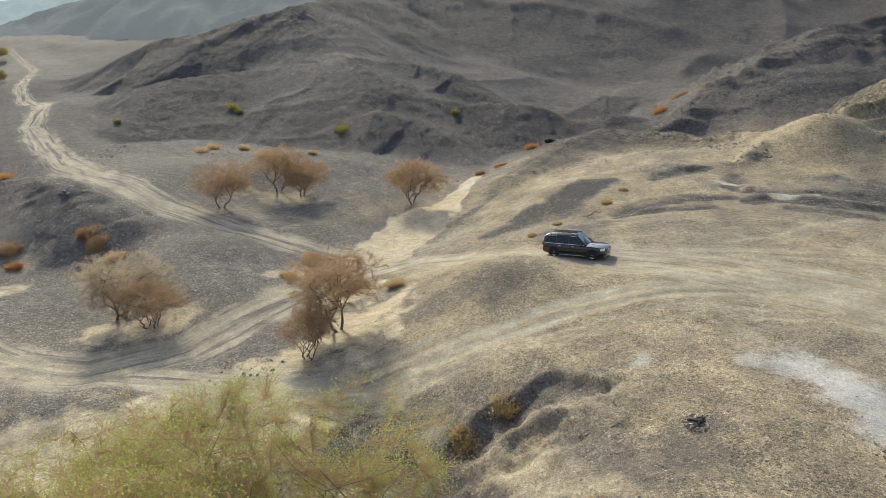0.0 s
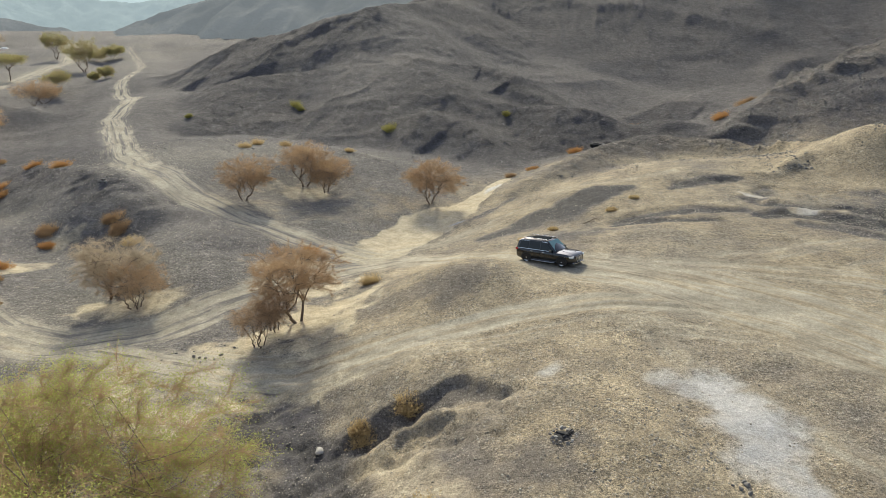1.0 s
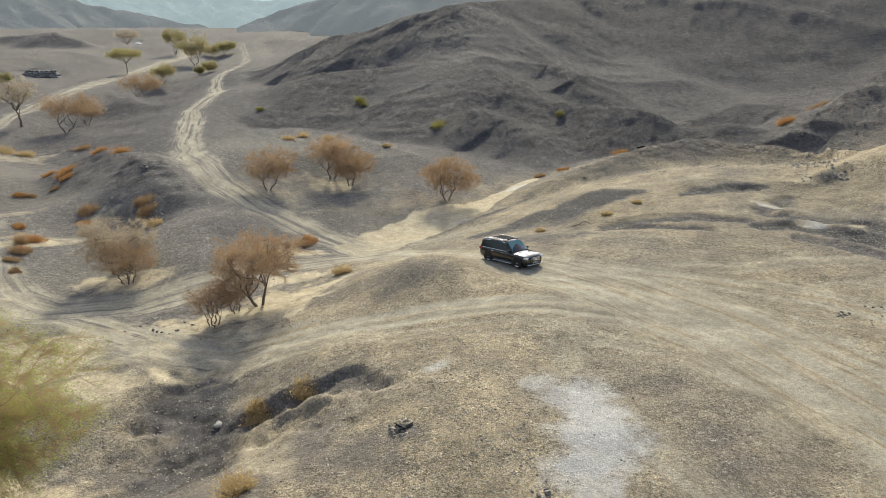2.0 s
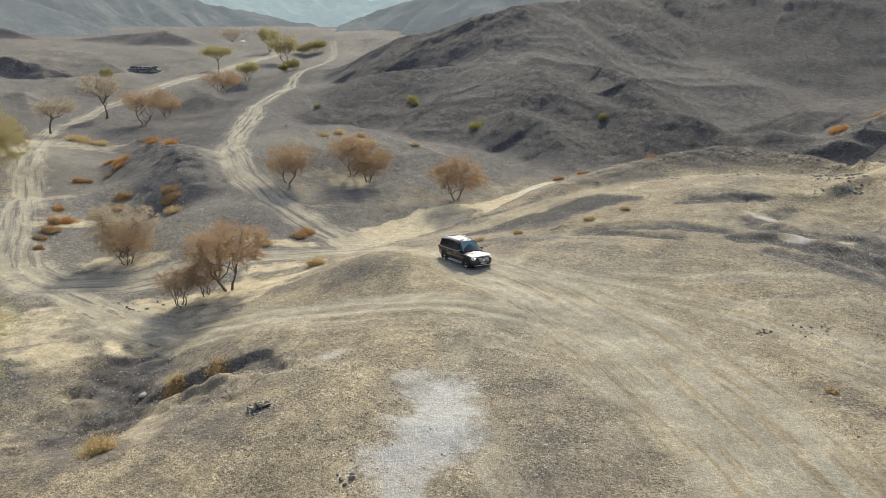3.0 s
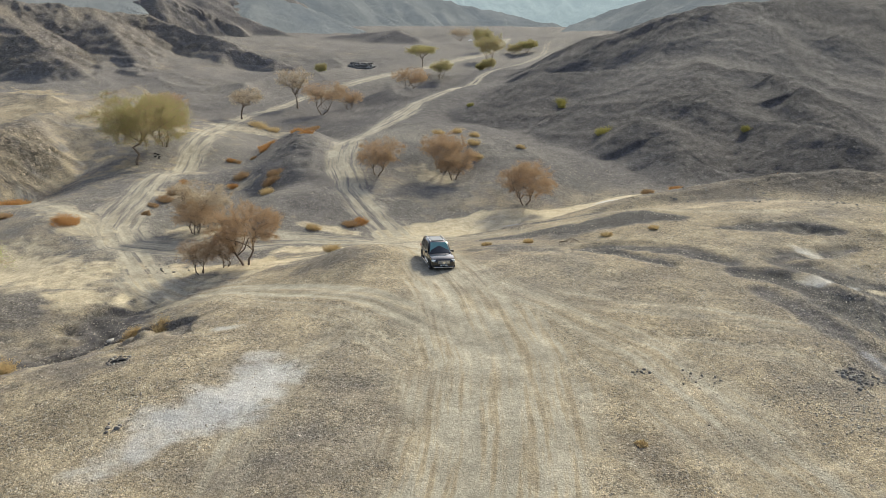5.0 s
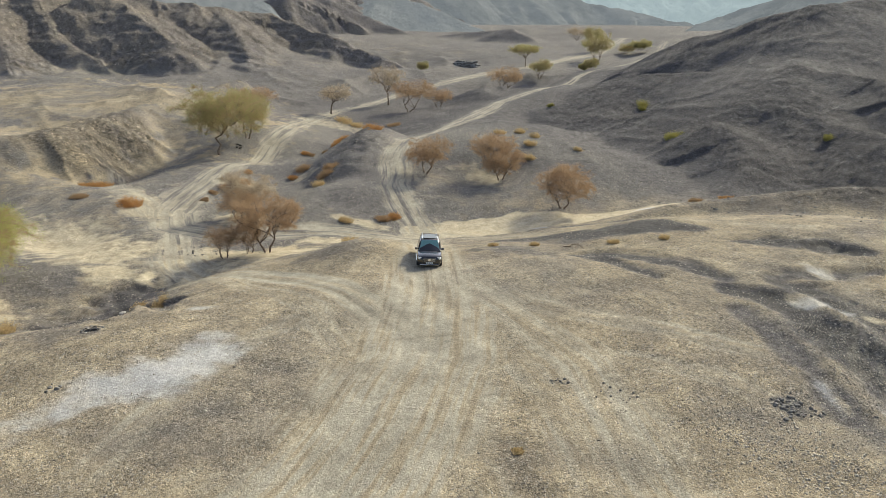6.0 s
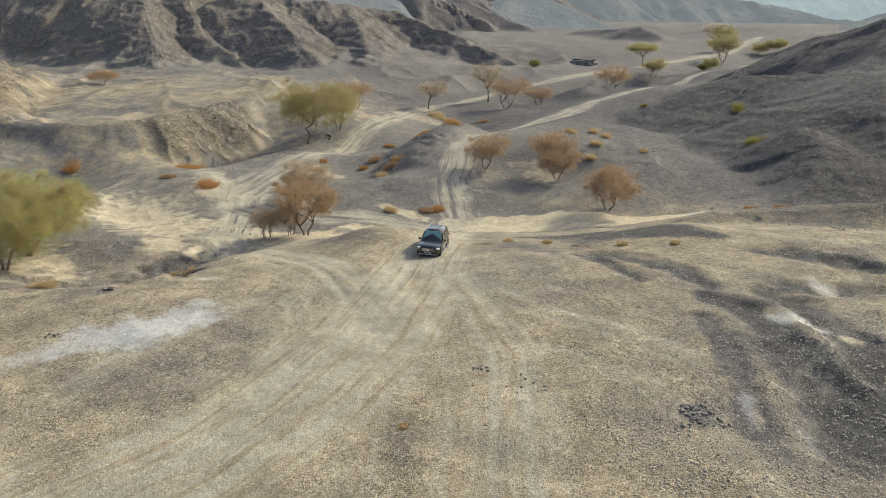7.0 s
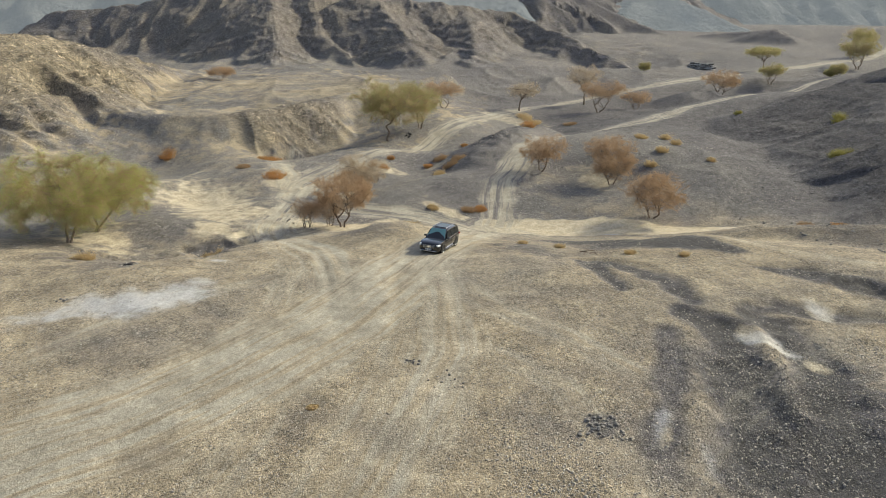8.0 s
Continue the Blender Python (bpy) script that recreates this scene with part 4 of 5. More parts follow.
def shrub(name, label, x, y, wide, tall, seed, material, stalks=620, category="shrub", group="shrubs on the gravel"):
    """A low dry bush: a dome of stiff stalks with tufts at their ends."""
    rng = np.random.default_rng(seed)
    count = int(stalks * (0.6 + 0.25 * wide))
    clumps = 3 + int(2 * wide)
    ca, cr = rng.uniform(0, 6.283, clumps), np.sqrt(rng.uniform(0, 1, clumps)) * wide * 0.36
    bulk = rng.uniform(0.4, 1.1, clumps)
    pick = rng.integers(0, clumps, count)
    a, r = rng.uniform(0, 6.283, count), np.sqrt(rng.uniform(0, 1, count))
    lobes = bulk[pick]
    base = np.stack([cr[pick] * np.cos(ca[pick]) + 0.16 * r * lobes * np.cos(a) * (wide + 0.6), 0.7 * cr[pick] * np.sin(ca[pick]) + 0.16 * r * lobes * np.sin(a) * (wide + 0.6), np.full(count, -0.05)], 1)
    base[:, 2] += ground_height(x + base[:, 0], y + base[:, 1]) - stand(x, y)[2]
    way = np.stack([np.cos(a) * r * 0.9, np.sin(a) * r * 0.9, 1.15 - 0.55 * r], 1) + rng.normal(size=(count, 3)) * 0.25
    way[:, 2] = np.abs(way[:, 2]) + 0.1
    length = tall * rng.uniform(0.5, 1.15, count) * (0.3 + 0.8 * lobes)
    leaves = count * 2
    j = rng.integers(0, count, leaves)
    spots = base[j] + unit(way[j]) * (length[j] * rng.uniform(0.35, 1.05, leaves))[:, None] + rng.normal(size=(leaves, 3)) * 0.04
    spots[:, 2] = np.maximum(spots[:, 2], base[j, 2] + 0.07)
    mesh = sprays(name, base, way, length, rng.uniform(0.008, 0.016, count), spots, 0.055, rng)
    ob = part_of(name, mesh, material)
    ob.location = stand(x, y)
    return tagged(ob, label, category, group)


def rock_mesh(name, seed, size, flat=0.65):
    """An angular stone: a sphere of few faces, pushed in and out."""
    rng = np.random.default_rng(seed)
    bm = bmesh.new()
    bmesh.ops.create_icosphere(bm, subdivisions=2, radius=1)
    stretch_by = rng.uniform(0.75, 1.25, 3)
    planes = [(unit(rng.normal(size=3)), rng.uniform(0.55, 0.85)) for _ in range(6)]
    for v in bm.verts:
        p = np.array(v.co)
        for normal, limit in planes:
            over = p @ normal - limit
            if over > 0:
                p = p - normal * over
        v.co = p * stretch_by * size * (1, 1, flat)
    mesh = bpy.data.meshes.new(name)
    bm.to_mesh(mesh)
    bm.free()
    return mesh


# ---- the car ----
CAR_PAINT = plain("black_car_paint", (0.004, 0.0045, 0.006), 0.12, 0.0, 0.1, 3, 0.8)
CAR_PAINT.node_tree.nodes["Principled BSDF"].inputs["Specular IOR Level"].default_value = 0.6
CHROME = plain("chrome", (0.78, 0.78, 0.78), 0.12, 1.0, 0.03)
DARK_GLASS = plain("tinted_glass", (0.012, 0.016, 0.018), 0.04, 0.0, 0.05)
# teal base colour paints the sky's reflection on the windscreen
SKY_TINT_GLASS = plain("windscreen_sky_tint", (0.13, 0.26, 0.265), 0.05, 0.0, 0.05)
RUBBER = plain("tyre_rubber", (0.018, 0.017, 0.016), 0.85, vary=0.3)
ALLOY = plain("alloy_rim", (0.8, 0.8, 0.8), 0.35, 0.4)
BLACK_PLASTIC = plain("black_plastic", (0.012, 0.012, 0.012), 0.55)
LAMP_GLASS = plain("headlamp_glass", (0.85, 0.88, 0.9), 0.15, 0.2)
TAIL_GLASS = plain("tail_lamp_glass", (0.35, 0.01, 0.01), 0.12)
PLATE_WHITE = plain("plate_white", (0.75, 0.75, 0.72), 0.5)


def loft(bm, sections):
    """Rings of points joined one to the next, closed at both ends."""
    rings = [[bm.verts.new(p) for p in ring] for ring in sections]
    n = len(rings[0])
    for a, b in zip(rings, rings[1:]):
        for k in range(n):
            bm.faces.new((a[k], a[(k + 1) % n], b[(k + 1) % n], b[k]))
    bm.faces.new(rings[0][::-1])
    bm.faces.new(rings[-1])
    bmesh.ops.recalc_face_normals(bm, faces=bm.faces[:])


def box(bm, x0, x1, y0, y1, z0, z1, bevel=0.0):
    got = bmesh.ops.create_cube(bm, size=1)["verts"]
    for v in got:
        v.co = ((x0 + x1) / 2 + v.co.x * (x1 - x0), (y0 + y1) / 2 + v.co.y * (y1 - y0), (z0 + z1) / 2 + v.co.z * (z1 - z0))
    if bevel:
        bmesh.ops.bevel(bm, geom=list({e for v in got for e in v.link_edges}), offset=bevel, segments=2, affect="EDGES", profile=0.5)


def slab(bm, corners, thick):
    """A flat pane with thickness, pushed out along its own normal."""
    a = [Vector(c) for c in corners]
    normal = (a[1] - a[0]).cross(a[2] - a[1]).normalized()
    lo, hi = [bm.verts.new(c) for c in a], [bm.verts.new(c + normal * thick) for c in a]
    n = len(a)
    bm.faces.new(lo[::-1])
    bm.faces.new(hi)
    for k in range(n):
        bm.faces.new((lo[k], lo[(k + 1) % n], hi[(k + 1) % n], hi[k]))


def build_wheel(car, x, side):
    def turned(profile, segments=28):
        bm = bmesh.new()
        rings = [[bm.verts.new((r * math.cos(6.28319 * k / segments), y, r * math.sin(6.28319 * k / segments))) for k in range(segments)] for r, y in profile]
        for a, b in zip(rings, rings[1:]):
            for k in range(segments):
                bm.faces.new((a[k], a[(k + 1) % segments], b[(k + 1) % segments], b[k]))
        bm.faces.new(rings[0])
        bm.faces.new(rings[-1])
        bmesh.ops.recalc_face_normals(bm, faces=bm.faces[:])
        return bm

    wheel = new("wheel")
    wheel.parent = car
    wheel.matrix_basis = pose(x, side * 0.875, 0.39, 0, 0, 0 if side > 0 else 180)
    part("tyre", turned([(0.27, -0.12), (0.36, -0.13), (0.385, -0.10), (0.39, 0), (0.385, 0.10), (0.36, 0.13), (0.285, 0.125), (0.28, 0.06)]), RUBBER, wheel, smooth=True)
    rim = part("rim", turned([(0.06, 0.05), (0.10, 0.075), (0.255, 0.075), (0.285, 0.11), (0.285, 0.05), (0.10, 0.03)]), BLACK_PLASTIC, wheel)
    for k in range(10):
        bm = bmesh.new()
        box(bm, 0.05, 0.28, 0.075, 0.105, -0.022, 0.022, 0.006)
        spoke = part("spoke", bm, ALLOY, rim, "bright alloy spoke")
        spoke.matrix_basis = pose(0, 0, 0, 0, 36 * k, 0)
    part("rim_ring", turned([(0.262, 0.105), (0.288, 0.118), (0.288, 0.10), (0.262, 0.09)]), ALLOY, rim, "bright alloy ring")
    part("hub_cap", turned([(0.01, 0.12), (0.06, 0.115), (0.062, 0.07)], 16), ALLOY, rim)


def build_car(x, y, heading):
    car = tagged(new("car"), "black large off-road estate car with chrome rails on a dirt track", "car")
    # lower body: stations from tail to nose: x, half width, sill, shoulder, crown
    bm = bmesh.new()
    rings = []
    for sx, w, sill, shoulder, crown in (
        (-2.56, 0.78, 0.50, 0.98, 1.04), (-2.50, 0.90, 0.36, 1.04, 1.10), (-2.25, 0.965, 0.30, 1.07, 1.13), (-1.6, 0.985, 0.27, 1.08, 1.14), (-0.6, 0.985, 0.26, 1.07, 1.13), (0.4, 0.985, 0.26, 1.05, 1.11),
        (0.95, 0.98, 0.27, 1.04, 1.11), (1.35, 0.975, 0.28, 1.03, 1.10), (1.85, 0.965, 0.29, 1.01, 1.07), (2.2, 0.94, 0.30, 0.97, 1.02), (2.42, 0.86, 0.32, 0.91, 0.95), (2.53, 0.72, 0.38, 0.83, 0.86), (2.56, 0.60, 0.44, 0.76, 0.78),
    ):
        half = [(0.0, sill), (w * 0.90, sill), (w * 0.985, sill + 0.12), (w, sill + (shoulder - sill) * 0.45), (w * 0.985, shoulder - 0.07), (w * 0.94, shoulder), (w * 0.55, crown - 0.012), (0.0, crown)]
        rings.append([(sx, a, b) for a, b in half] + [(sx, -a, b) for a, b in half[-2:0:-1]])
    loft(bm, rings)
    part("body", bm, CAR_PAINT, car, "glossy black body", smooth=True).data.set_sharp_from_angle(angle=radians(38))
    # cabin
    bm = bmesh.new()
    rings = []
    for sx, w0, z0, w1, z1 in ((-2.48, 0.88, 1.06, 0.80, 1.22), (-2.34, 0.90, 1.08, 0.74, 1.66), (-2.05, 0.92, 1.08, 0.72, 1.80), (-1.2, 0.93, 1.08, 0.73, 1.845), (-0.3, 0.93, 1.08, 0.73, 1.84), (0.25, 0.93, 1.07, 0.71, 1.79), (0.62, 0.92, 1.07, 0.76, 1.50), (1.08, 0.90, 1.05, 0.86, 1.12)):
        half = [(0.0, z0), (w0, z0), (w1 + 0.02, z1 - 0.06), (w1 * 0.9, z1), (0.0, z1 + 0.025)]
        rings.append([(sx, a, b) for a, b in half] + [(sx, -a, b) for a, b in half[-2:0:-1]])
    loft(bm, rings)
    part("cabin", bm, CAR_PAINT, car, "glossy black roof and pillars", smooth=True).data.set_sharp_from_angle(angle=radians(38))
    for side in (1, -1):
        def flank(name, points, material, thick=0.012, label="", lift=0.0):
            bm = bmesh.new()
            corners = [(px, side * (0.93 + lift - (pz - 1.08) * 0.262), pz) for px, pz in points]
            slab(bm, corners if side < 0 else corners[::-1], thick)
            return part(name, bm, material, car, label)

        flank("front_window", [(-0.28, 1.12), (0.78, 1.12), (0.30, 1.66), (-0.28, 1.70)], DARK_GLASS, label="dark side window")
        flank("rear_window", [(-1.32, 1.12), (-0.36, 1.12), (-0.36, 1.70), (-1.32, 1.69)], DARK_GLASS, label="dark side window")
        flank("quarter_window", [(-2.28, 1.15), (-1.40, 1.12), (-1.40, 1.69), (-2.06, 1.63)], DARK_GLASS, label="dark side window")
        flank("window_trim", [(-2.32, 1.085), (0.92, 1.085), (0.90, 1.108), (-2.30, 1.115)], CHROME, 0.016, "chrome strip below the windows")
        flank("upper_window_trim", [(-2.06, 1.66), (-1.40, 1.71), (-0.28, 1.725), (0.28, 1.685), (0.28, 1.71), (-0.28, 1.75), (-1.40, 1.735), (-2.10, 1.685)], CHROME, 0.016, "chrome strip above the windows")
        bm = bmesh.new()
        box(bm, -1.95, 0.15, side * 0.60 - 0.02, side * 0.60 + 0.02, 1.885, 1.92, 0.012)
        for px in (-1.93, -0.9, 0.13):
            box(bm, px - 0.06, px + 0.06, side * 0.60 - 0.018, side * 0.60 + 0.018, 1.81, 1.89)
        part("roof_rail", bm, CHROME, car, "chrome roof rail")
        bm = bmesh.new()
        box(bm, -1.05, 1.05, side * 0.96 - 0.09, side * 0.96 + 0.09, 0.24, 0.30, 0.02)
        part("side_step", bm, CHROME, car, "bright metal side step")
        bm = bmesh.new()
        box(bm, 0.62, 0.80, side * 1.06 - 0.11, side * 1.06 + 0.11, 1.08, 1.25, 0.04)
        part("mirror", bm, CAR_PAINT, car)
        for px in (0.02, -1.05):
            bm = bmesh.new()
            box(bm, px - 0.11, px + 0.11, side * 0.985 - 0.012, side * 0.985 + 0.012, 0.93, 0.965, 0.008)
            part("door_handle", bm, CHROME, car, "chrome door handle")
        for px in (-1.37, -0.32, 0.80):
            bm = bmesh.new()
            box(bm, px - 0.006, px + 0.006, side * 0.984 - 0.005, side * 0.984 + 0.005, 0.36, 1.03)
            part("door_gap", bm, BLACK_PLASTIC, car)
        for px in (1.60, -1.52):
            bm = bmesh.new()
            rings = []
            for depth in (0.86, 0.992):
                rings.append([(px + 0.475 * math.cos(6.28319 * k / 26), side * depth, max(0.20, 0.40 + 0.475 * math.sin(6.28319 * k / 26))) for k in range(26)])
            loft(bm, rings)
            part("wheel_arch", bm, BLACK_PLASTIC, car, "dark wheel arch")
            build_wheel(car, px, side)
        bm = bmesh.new()
        box(bm, 2.14, 2.50, side * 0.70 - 0.19, side * 0.70 + 0.19, 0.74, 0.90, 0.035)
        lamp = part("headlight", bm, LAMP_GLASS, car, "clear headlight")
        lamp.matrix_basis = Matrix.Translation((2.33, side * 0.70, 0)) @ pose(0, 0, 0, 0, 0, -16 * side) @ Matrix.Translation((-2.33, -side * 0.70, 0))
        bm = bmesh.new()
        box(bm, -2.56, -2.32, side * 0.80 - 0.15, side * 0.80 + 0.15, 0.92, 1.08, 0.03)
        part("tail_light", bm, TAIL_GLASS, car, "red tail light")
        bm = bmesh.new()
        box(bm, 2.38, 2.52, side * 0.62 - 0.12, side * 0.62 + 0.12, 0.42, 0.54, 0.02)
        part("air_intake", bm, BLACK_PLASTIC, car)
    bm = bmesh.new()
    slab(bm, [(1.02, -0.80, 1.13), (1.02, 0.80, 1.13), (0.30, 0.64, 1.775), (0.30, -0.64, 1.775)], 0.022)
    part("windscreen", bm, SKY_TINT_GLASS, car, "sloping windscreen with a bluish sky reflection put into its colour")
    bm = bmesh.new()
    slab(bm, [(-2.47, 0.74, 1.18), (-2.47, -0.74, 1.18), (-2.345, -0.64, 1.64), (-2.345, 0.64, 1.64)], 0.03)
    part("tailgate_window", bm, DARK_GLASS, car)
    bm = bmesh.new()
    slab(bm, [(-1.5, -0.5, 1.868), (0.0, -0.5, 1.866), (0.0, 0.5, 1.866), (-1.5, 0.5, 1.868)], 0.012)
    part("roof_window", bm, DARK_GLASS, car, "dark glass panel in the roof")
    grille = part("grille", (lambda b: (box(b, 2.50, 2.58, -0.50, 0.50, 0.56, 0.86, 0.03), b)[1])(bmesh.new()), BLACK_PLASTIC, car, "dark front grille")
    for pz in (0.63, 0.71, 0.79):
        bm = bmesh.new()
        box(bm, 2.565, 2.60, -0.46, 0.46, pz - 0.016, pz + 0.016, 0.006)
        part("slat", bm, CHROME, grille, "chrome grille slat")
    bm = bmesh.new()
    bmesh.ops.create_cone(bm, cap_ends=True, segments=20, radius1=0.10, radius2=0.10, depth=0.03)
    badge = part("badge", bm, CHROME, grille, "plain round chrome badge")
    badge.matrix_basis = pose(2.605, 0, 0.71, 0, 90, 0)
    bm = bmesh.new()
    box(bm, 2.40, 2.60, -0.74, 0.74, 0.30, 0.36, 0.02)
    part("front_skid_plate", bm, CHROME, car, "bright metal strip below the front bumper")
    bm = bmesh.new()
    box(bm, -2.60, -2.45, -0.74, 0.74, 0.36, 0.44, 0.02)
    part("rear_skid_plate", bm, CHROME, car)
    bm = bmesh.new()
    box(bm, 2.575, 2.60, -0.26, 0.26, 0.43, 0.54, 0.006)
    plate = part("number_plate", bm, PLATE_WHITE, car, "pale number plate with plain dark bars")
    for py, w in ((-0.14, 0.10), (0.02, 0.13), (0.17, 0.08)):
        bm = bmesh.new()
        box(bm, 2.6005, 2.606, py - w / 2, py + w / 2, 0.455, 0.515)
        part("bar", bm, BLACK_PLASTIC, plate)
    for py in (-0.35, 0.35):
        bm = bmesh.new()
        slab(bm, [(1.35, py - 0.02, 1.103), (2.1, py - 0.02, 1.035), (2.1, py + 0.02, 1.035), (1.35, py + 0.02, 1.103)], 0.012)
        part("bonnet_crease", bm, CAR_PAINT, car)
    # stands on its four wheels, tilted as the track is
    c, s = math.cos(radians(heading)), math.sin(radians(heading))
    feet = [float(ground_height(x + a * c - b * s, y + a * s + b * c)[0]) for a, b in ((1.6, 0.87), (1.6, -0.87), (-1.52, 0.87), (-1.52, -0.87))]
    pitch = math.degrees(math.atan2((feet[2] + feet[3] - feet[0] - feet[1]) / 2, 3.12))
    roll = math.degrees(math.atan2((feet[0] + feet[2] - feet[1] - feet[3]) / 2, 1.74))
    car.matrix_basis = Matrix.Translation((x, y, sum(feet) / 4 - 0.03)) @ pose(0, 0, 0, 0, 0, heading) @ pose(0, 0, 0, roll, pitch, 0)
    return car


build_car(11.8, 53.7, -32)


# ---- trees ----
BROWN = "leafless brown thorn tree with fine bare twigs on sandy ground"
GROVE = "thorn trees in the valley"
tree("thorn_tree", BROWN, -21.8, 74.4, 5.6, 6.8, 11, BARK, BROWN_TWIGS, 1500, 0.045, 2, (0.4, 0.2), 0.8, 1.7, 0.4, GROVE)
tree("thorn_tree", BROWN, -17.2, 82.2, 6.0, 6.8, 12, BARK, BROWN_TWIGS, 1500, 0.045, 2, (0.3, 0.0), 0.8, 1.7, 0.4, GROVE)
tree("thorn_tree", BROWN, -14.4, 81.2, 4.6, 5.8, 13, BARK, BROWN_TWIGS, 1500, 0.045, 2, (0.7, 0.0), 0.8, 1.7, 0.5, GROVE)
tree("thorn_tree", "dense round leafless brown thorn tree beside the pale wash", -1.6, 80.5, 5.5, 7.2, 14, BARK, BROWN_TWIGS, 2600, 0.05, 2, (0.5, 0), 0.78, 2.2, 0.6, GROVE)
tree("thorn_tree", "two-stemmed leafless brown thorn tree on a sandy bank", -6.2, 46.3, 6.3, 7.0, 15, DARK_BARK, BROWN_TWIGS, 1800, 0.04, 2, (-0.2, 0.3), 0.72, 2.4, 0.3, GROVE)
tree("thorn_bush", "dry brown many-stemmed thorn bush at the track side", -7.8, 42.7, 3.6, 3.8, 16, DARK_BARK, BROWN_TWIGS, 540, 0.035, 4, (0, 0), 0.72, 0.55, 0.8, GROVE, 0.2)
tree("thorn_bush", "reddish dry thorn bush under a larger thorn tree", -7.6, 45.2, 3.4, 3.2, 17, DARK_BARK, BROWN_TWIGS, 540, 0.035, 4, (0, 0), 0.75, 0.5, 0.8, GROVE, 0.2)
tree("thorn_tree", "leaning grey leafless thorn tree on a sandy hummock", -23.3, 50.4, 5.8, 6.6, 18, DARK_BARK, GREY_TWIGS, 1800, 0.04, 2, (0.7, -0.3), 0.8, 2.0, 0.4, GROVE)
tree("thorn_bush", "spreading dry grey-brown thorn bush on sandy hummock", -20.0, 48.2, 3.8, 5.6, 19, DARK_BARK, BROWN_TWIGS, 1080, 0.04, 4, (0, 0), 0.75, 0.9, 0.9, GROVE, 0.2)
tree("acacia_tree", "large olive and yellow-green acacia with a thick trunk", -61.2, 58.4, 11.6, 15.0, 21, BARK, OLIVE_LEAVES, 60000, 0.055, 1, (0.6, 0.5), 0.74, 2.4, 0.4, GROVE, 0.34)
tree("acacia_tree", "grey-green half-bare acacia beside the valley track", -66.8, 65.2, 9.2, 9.0, 22, BARK, OLIVE_LEAVES, 11000, 0.085, 2, (0, 0), 0.72, 1.4, 0.3, GROVE)
tree("thorn_tree", "brown thorn tree on the edge of the terrace", -84.0, 73.5, 6.0, 8.4, 23, BARK, BROWN_TWIGS, 2400, 0.08, 2, (0, 0), 0.6, 1.0, 0.5, GROVE)
tree("thorn_tree", "leaning half-bare thorn tree at the valley track", -90.8, 92.5, 7.2, 8.0, 24, DARK_BARK, GREY_TWIGS, 1800, 0.07, 1, (1.1, 0.6), 0.66, 1.0, 0.1, GROVE, 0.42)
tree("thorn_tree", "tall bare grey thorn tree with a straight trunk", -98.0, 111.2, 10.2, 8.6, 25, BARK, GREY_TWIGS, 2100, 0.07, 1, (-1.0, 0), 0.6, 1.2, 0.2, GROVE, 0.36)
tree("thorn_tree", "wide brown thorn tree on pale sand", -85.7, 109.8, 7.8, 11.0, 26, DARK_BARK, BROWN_TWIGS, 2700, 0.08, 2, (0.3, 0.3), 0.62, 1.2, 0.4, GROVE)
tree("thorn_tree", "low brown spreading thorn tree on pale sand", -92.0, 122.0, 5.2, 7.2, 27, BARK, BROWN_TWIGS, 2100, 0.08, 2, (0, 0), 0.7, 0.9, 0.6, GROVE)
tree("thorn_tree", "dark brown rounded thorn tree near the ridge track", -100.6, 149.4, 7.6, 10.4, 28, DARK_BARK, BROWN_TWIGS, 3000, 0.09, 2, (0, 0), 0.66, 1.2, 0.5, GROVE)
tree("acacia_tree", "small yellow-green acacia near the ridge track", -110.4, 170.4, 6.2, 6.8, 29, BARK, OLIVE_LEAVES, 4500, 0.1, 2, (0, 0), 0.65, 0.9, 0.5, GROVE)
tree("acacia_tree", "green flat-topped acacia on the valley floor", -133.0, 183.0, 7.2, 10.6, 30, BARK, OLIVE_LEAVES, 8000, 0.11, 1, (0, 0), 0.45, 1.0, 0.0, GROVE, 0.42)
tree("thorn_tree", "bare grey thorn tree far down the valley", -226.0, 294.0, 9.0, 14.0, 31, BARK, GREY_TWIGS, 1500, 0.1, 1, (0, 0), 0.6, 0.9, 0.1, GROVE)
tree("acacia_tree", "tall pale-green acacia far down the valley", -132.8, 216.0, 11.5, 11.0, 32, BARK, OLIVE_LEAVES, 7000, 0.12, 2, (0, 0), 0.7, 1.1, 0.5, GROVE)
tree("acacia_tree", "pale-green acacia far down the valley", -157.0, 238.0, 10.4, 8.0, 33, BARK, OLIVE_LEAVES, 6000, 0.12, 2, (0, 0), 0.7, 1.0, 0.5, GROVE)
tree("acacia_tree", "pale-green acacia far down the valley", -143.0, 249.0, 5.0, 9.0, 34, BARK, OLIVE_LEAVES, 6000, 0.13, 2, (0, 0), 0.65, 1.0, 0.5, GROVE)
tree("thorn_tree", "red-brown low thorn tree on the terrace", -133.0, 23.2, 3.6, 8.0, 35, BARK, BROWN_TWIGS, 2700, 0.09, 3, (0, 0), 0.75, 0.9, 0.9, GROVE, 0.25)
tree("acacia_tree", "large yellow-green feathery acacia with brown inner branches", -4.4, 19.2, 9.8, 14.4, 41, BARK, GREEN_LEAVES, 120000, 0.034, 2, (-1.4, 0.6), 0.92, 3.8, 0.7, GROVE, 0.28)
tree("acacia_tree", "yellow-green feathery acacia beside a larger one", -10.1, 20.3, 8.8, 10.8, 42, BARK, GREEN_LEAVES, 60000, 0.034, 2, (-2.4, 1.0), 0.92, 2.6, 0.7, GROVE, 0.28)
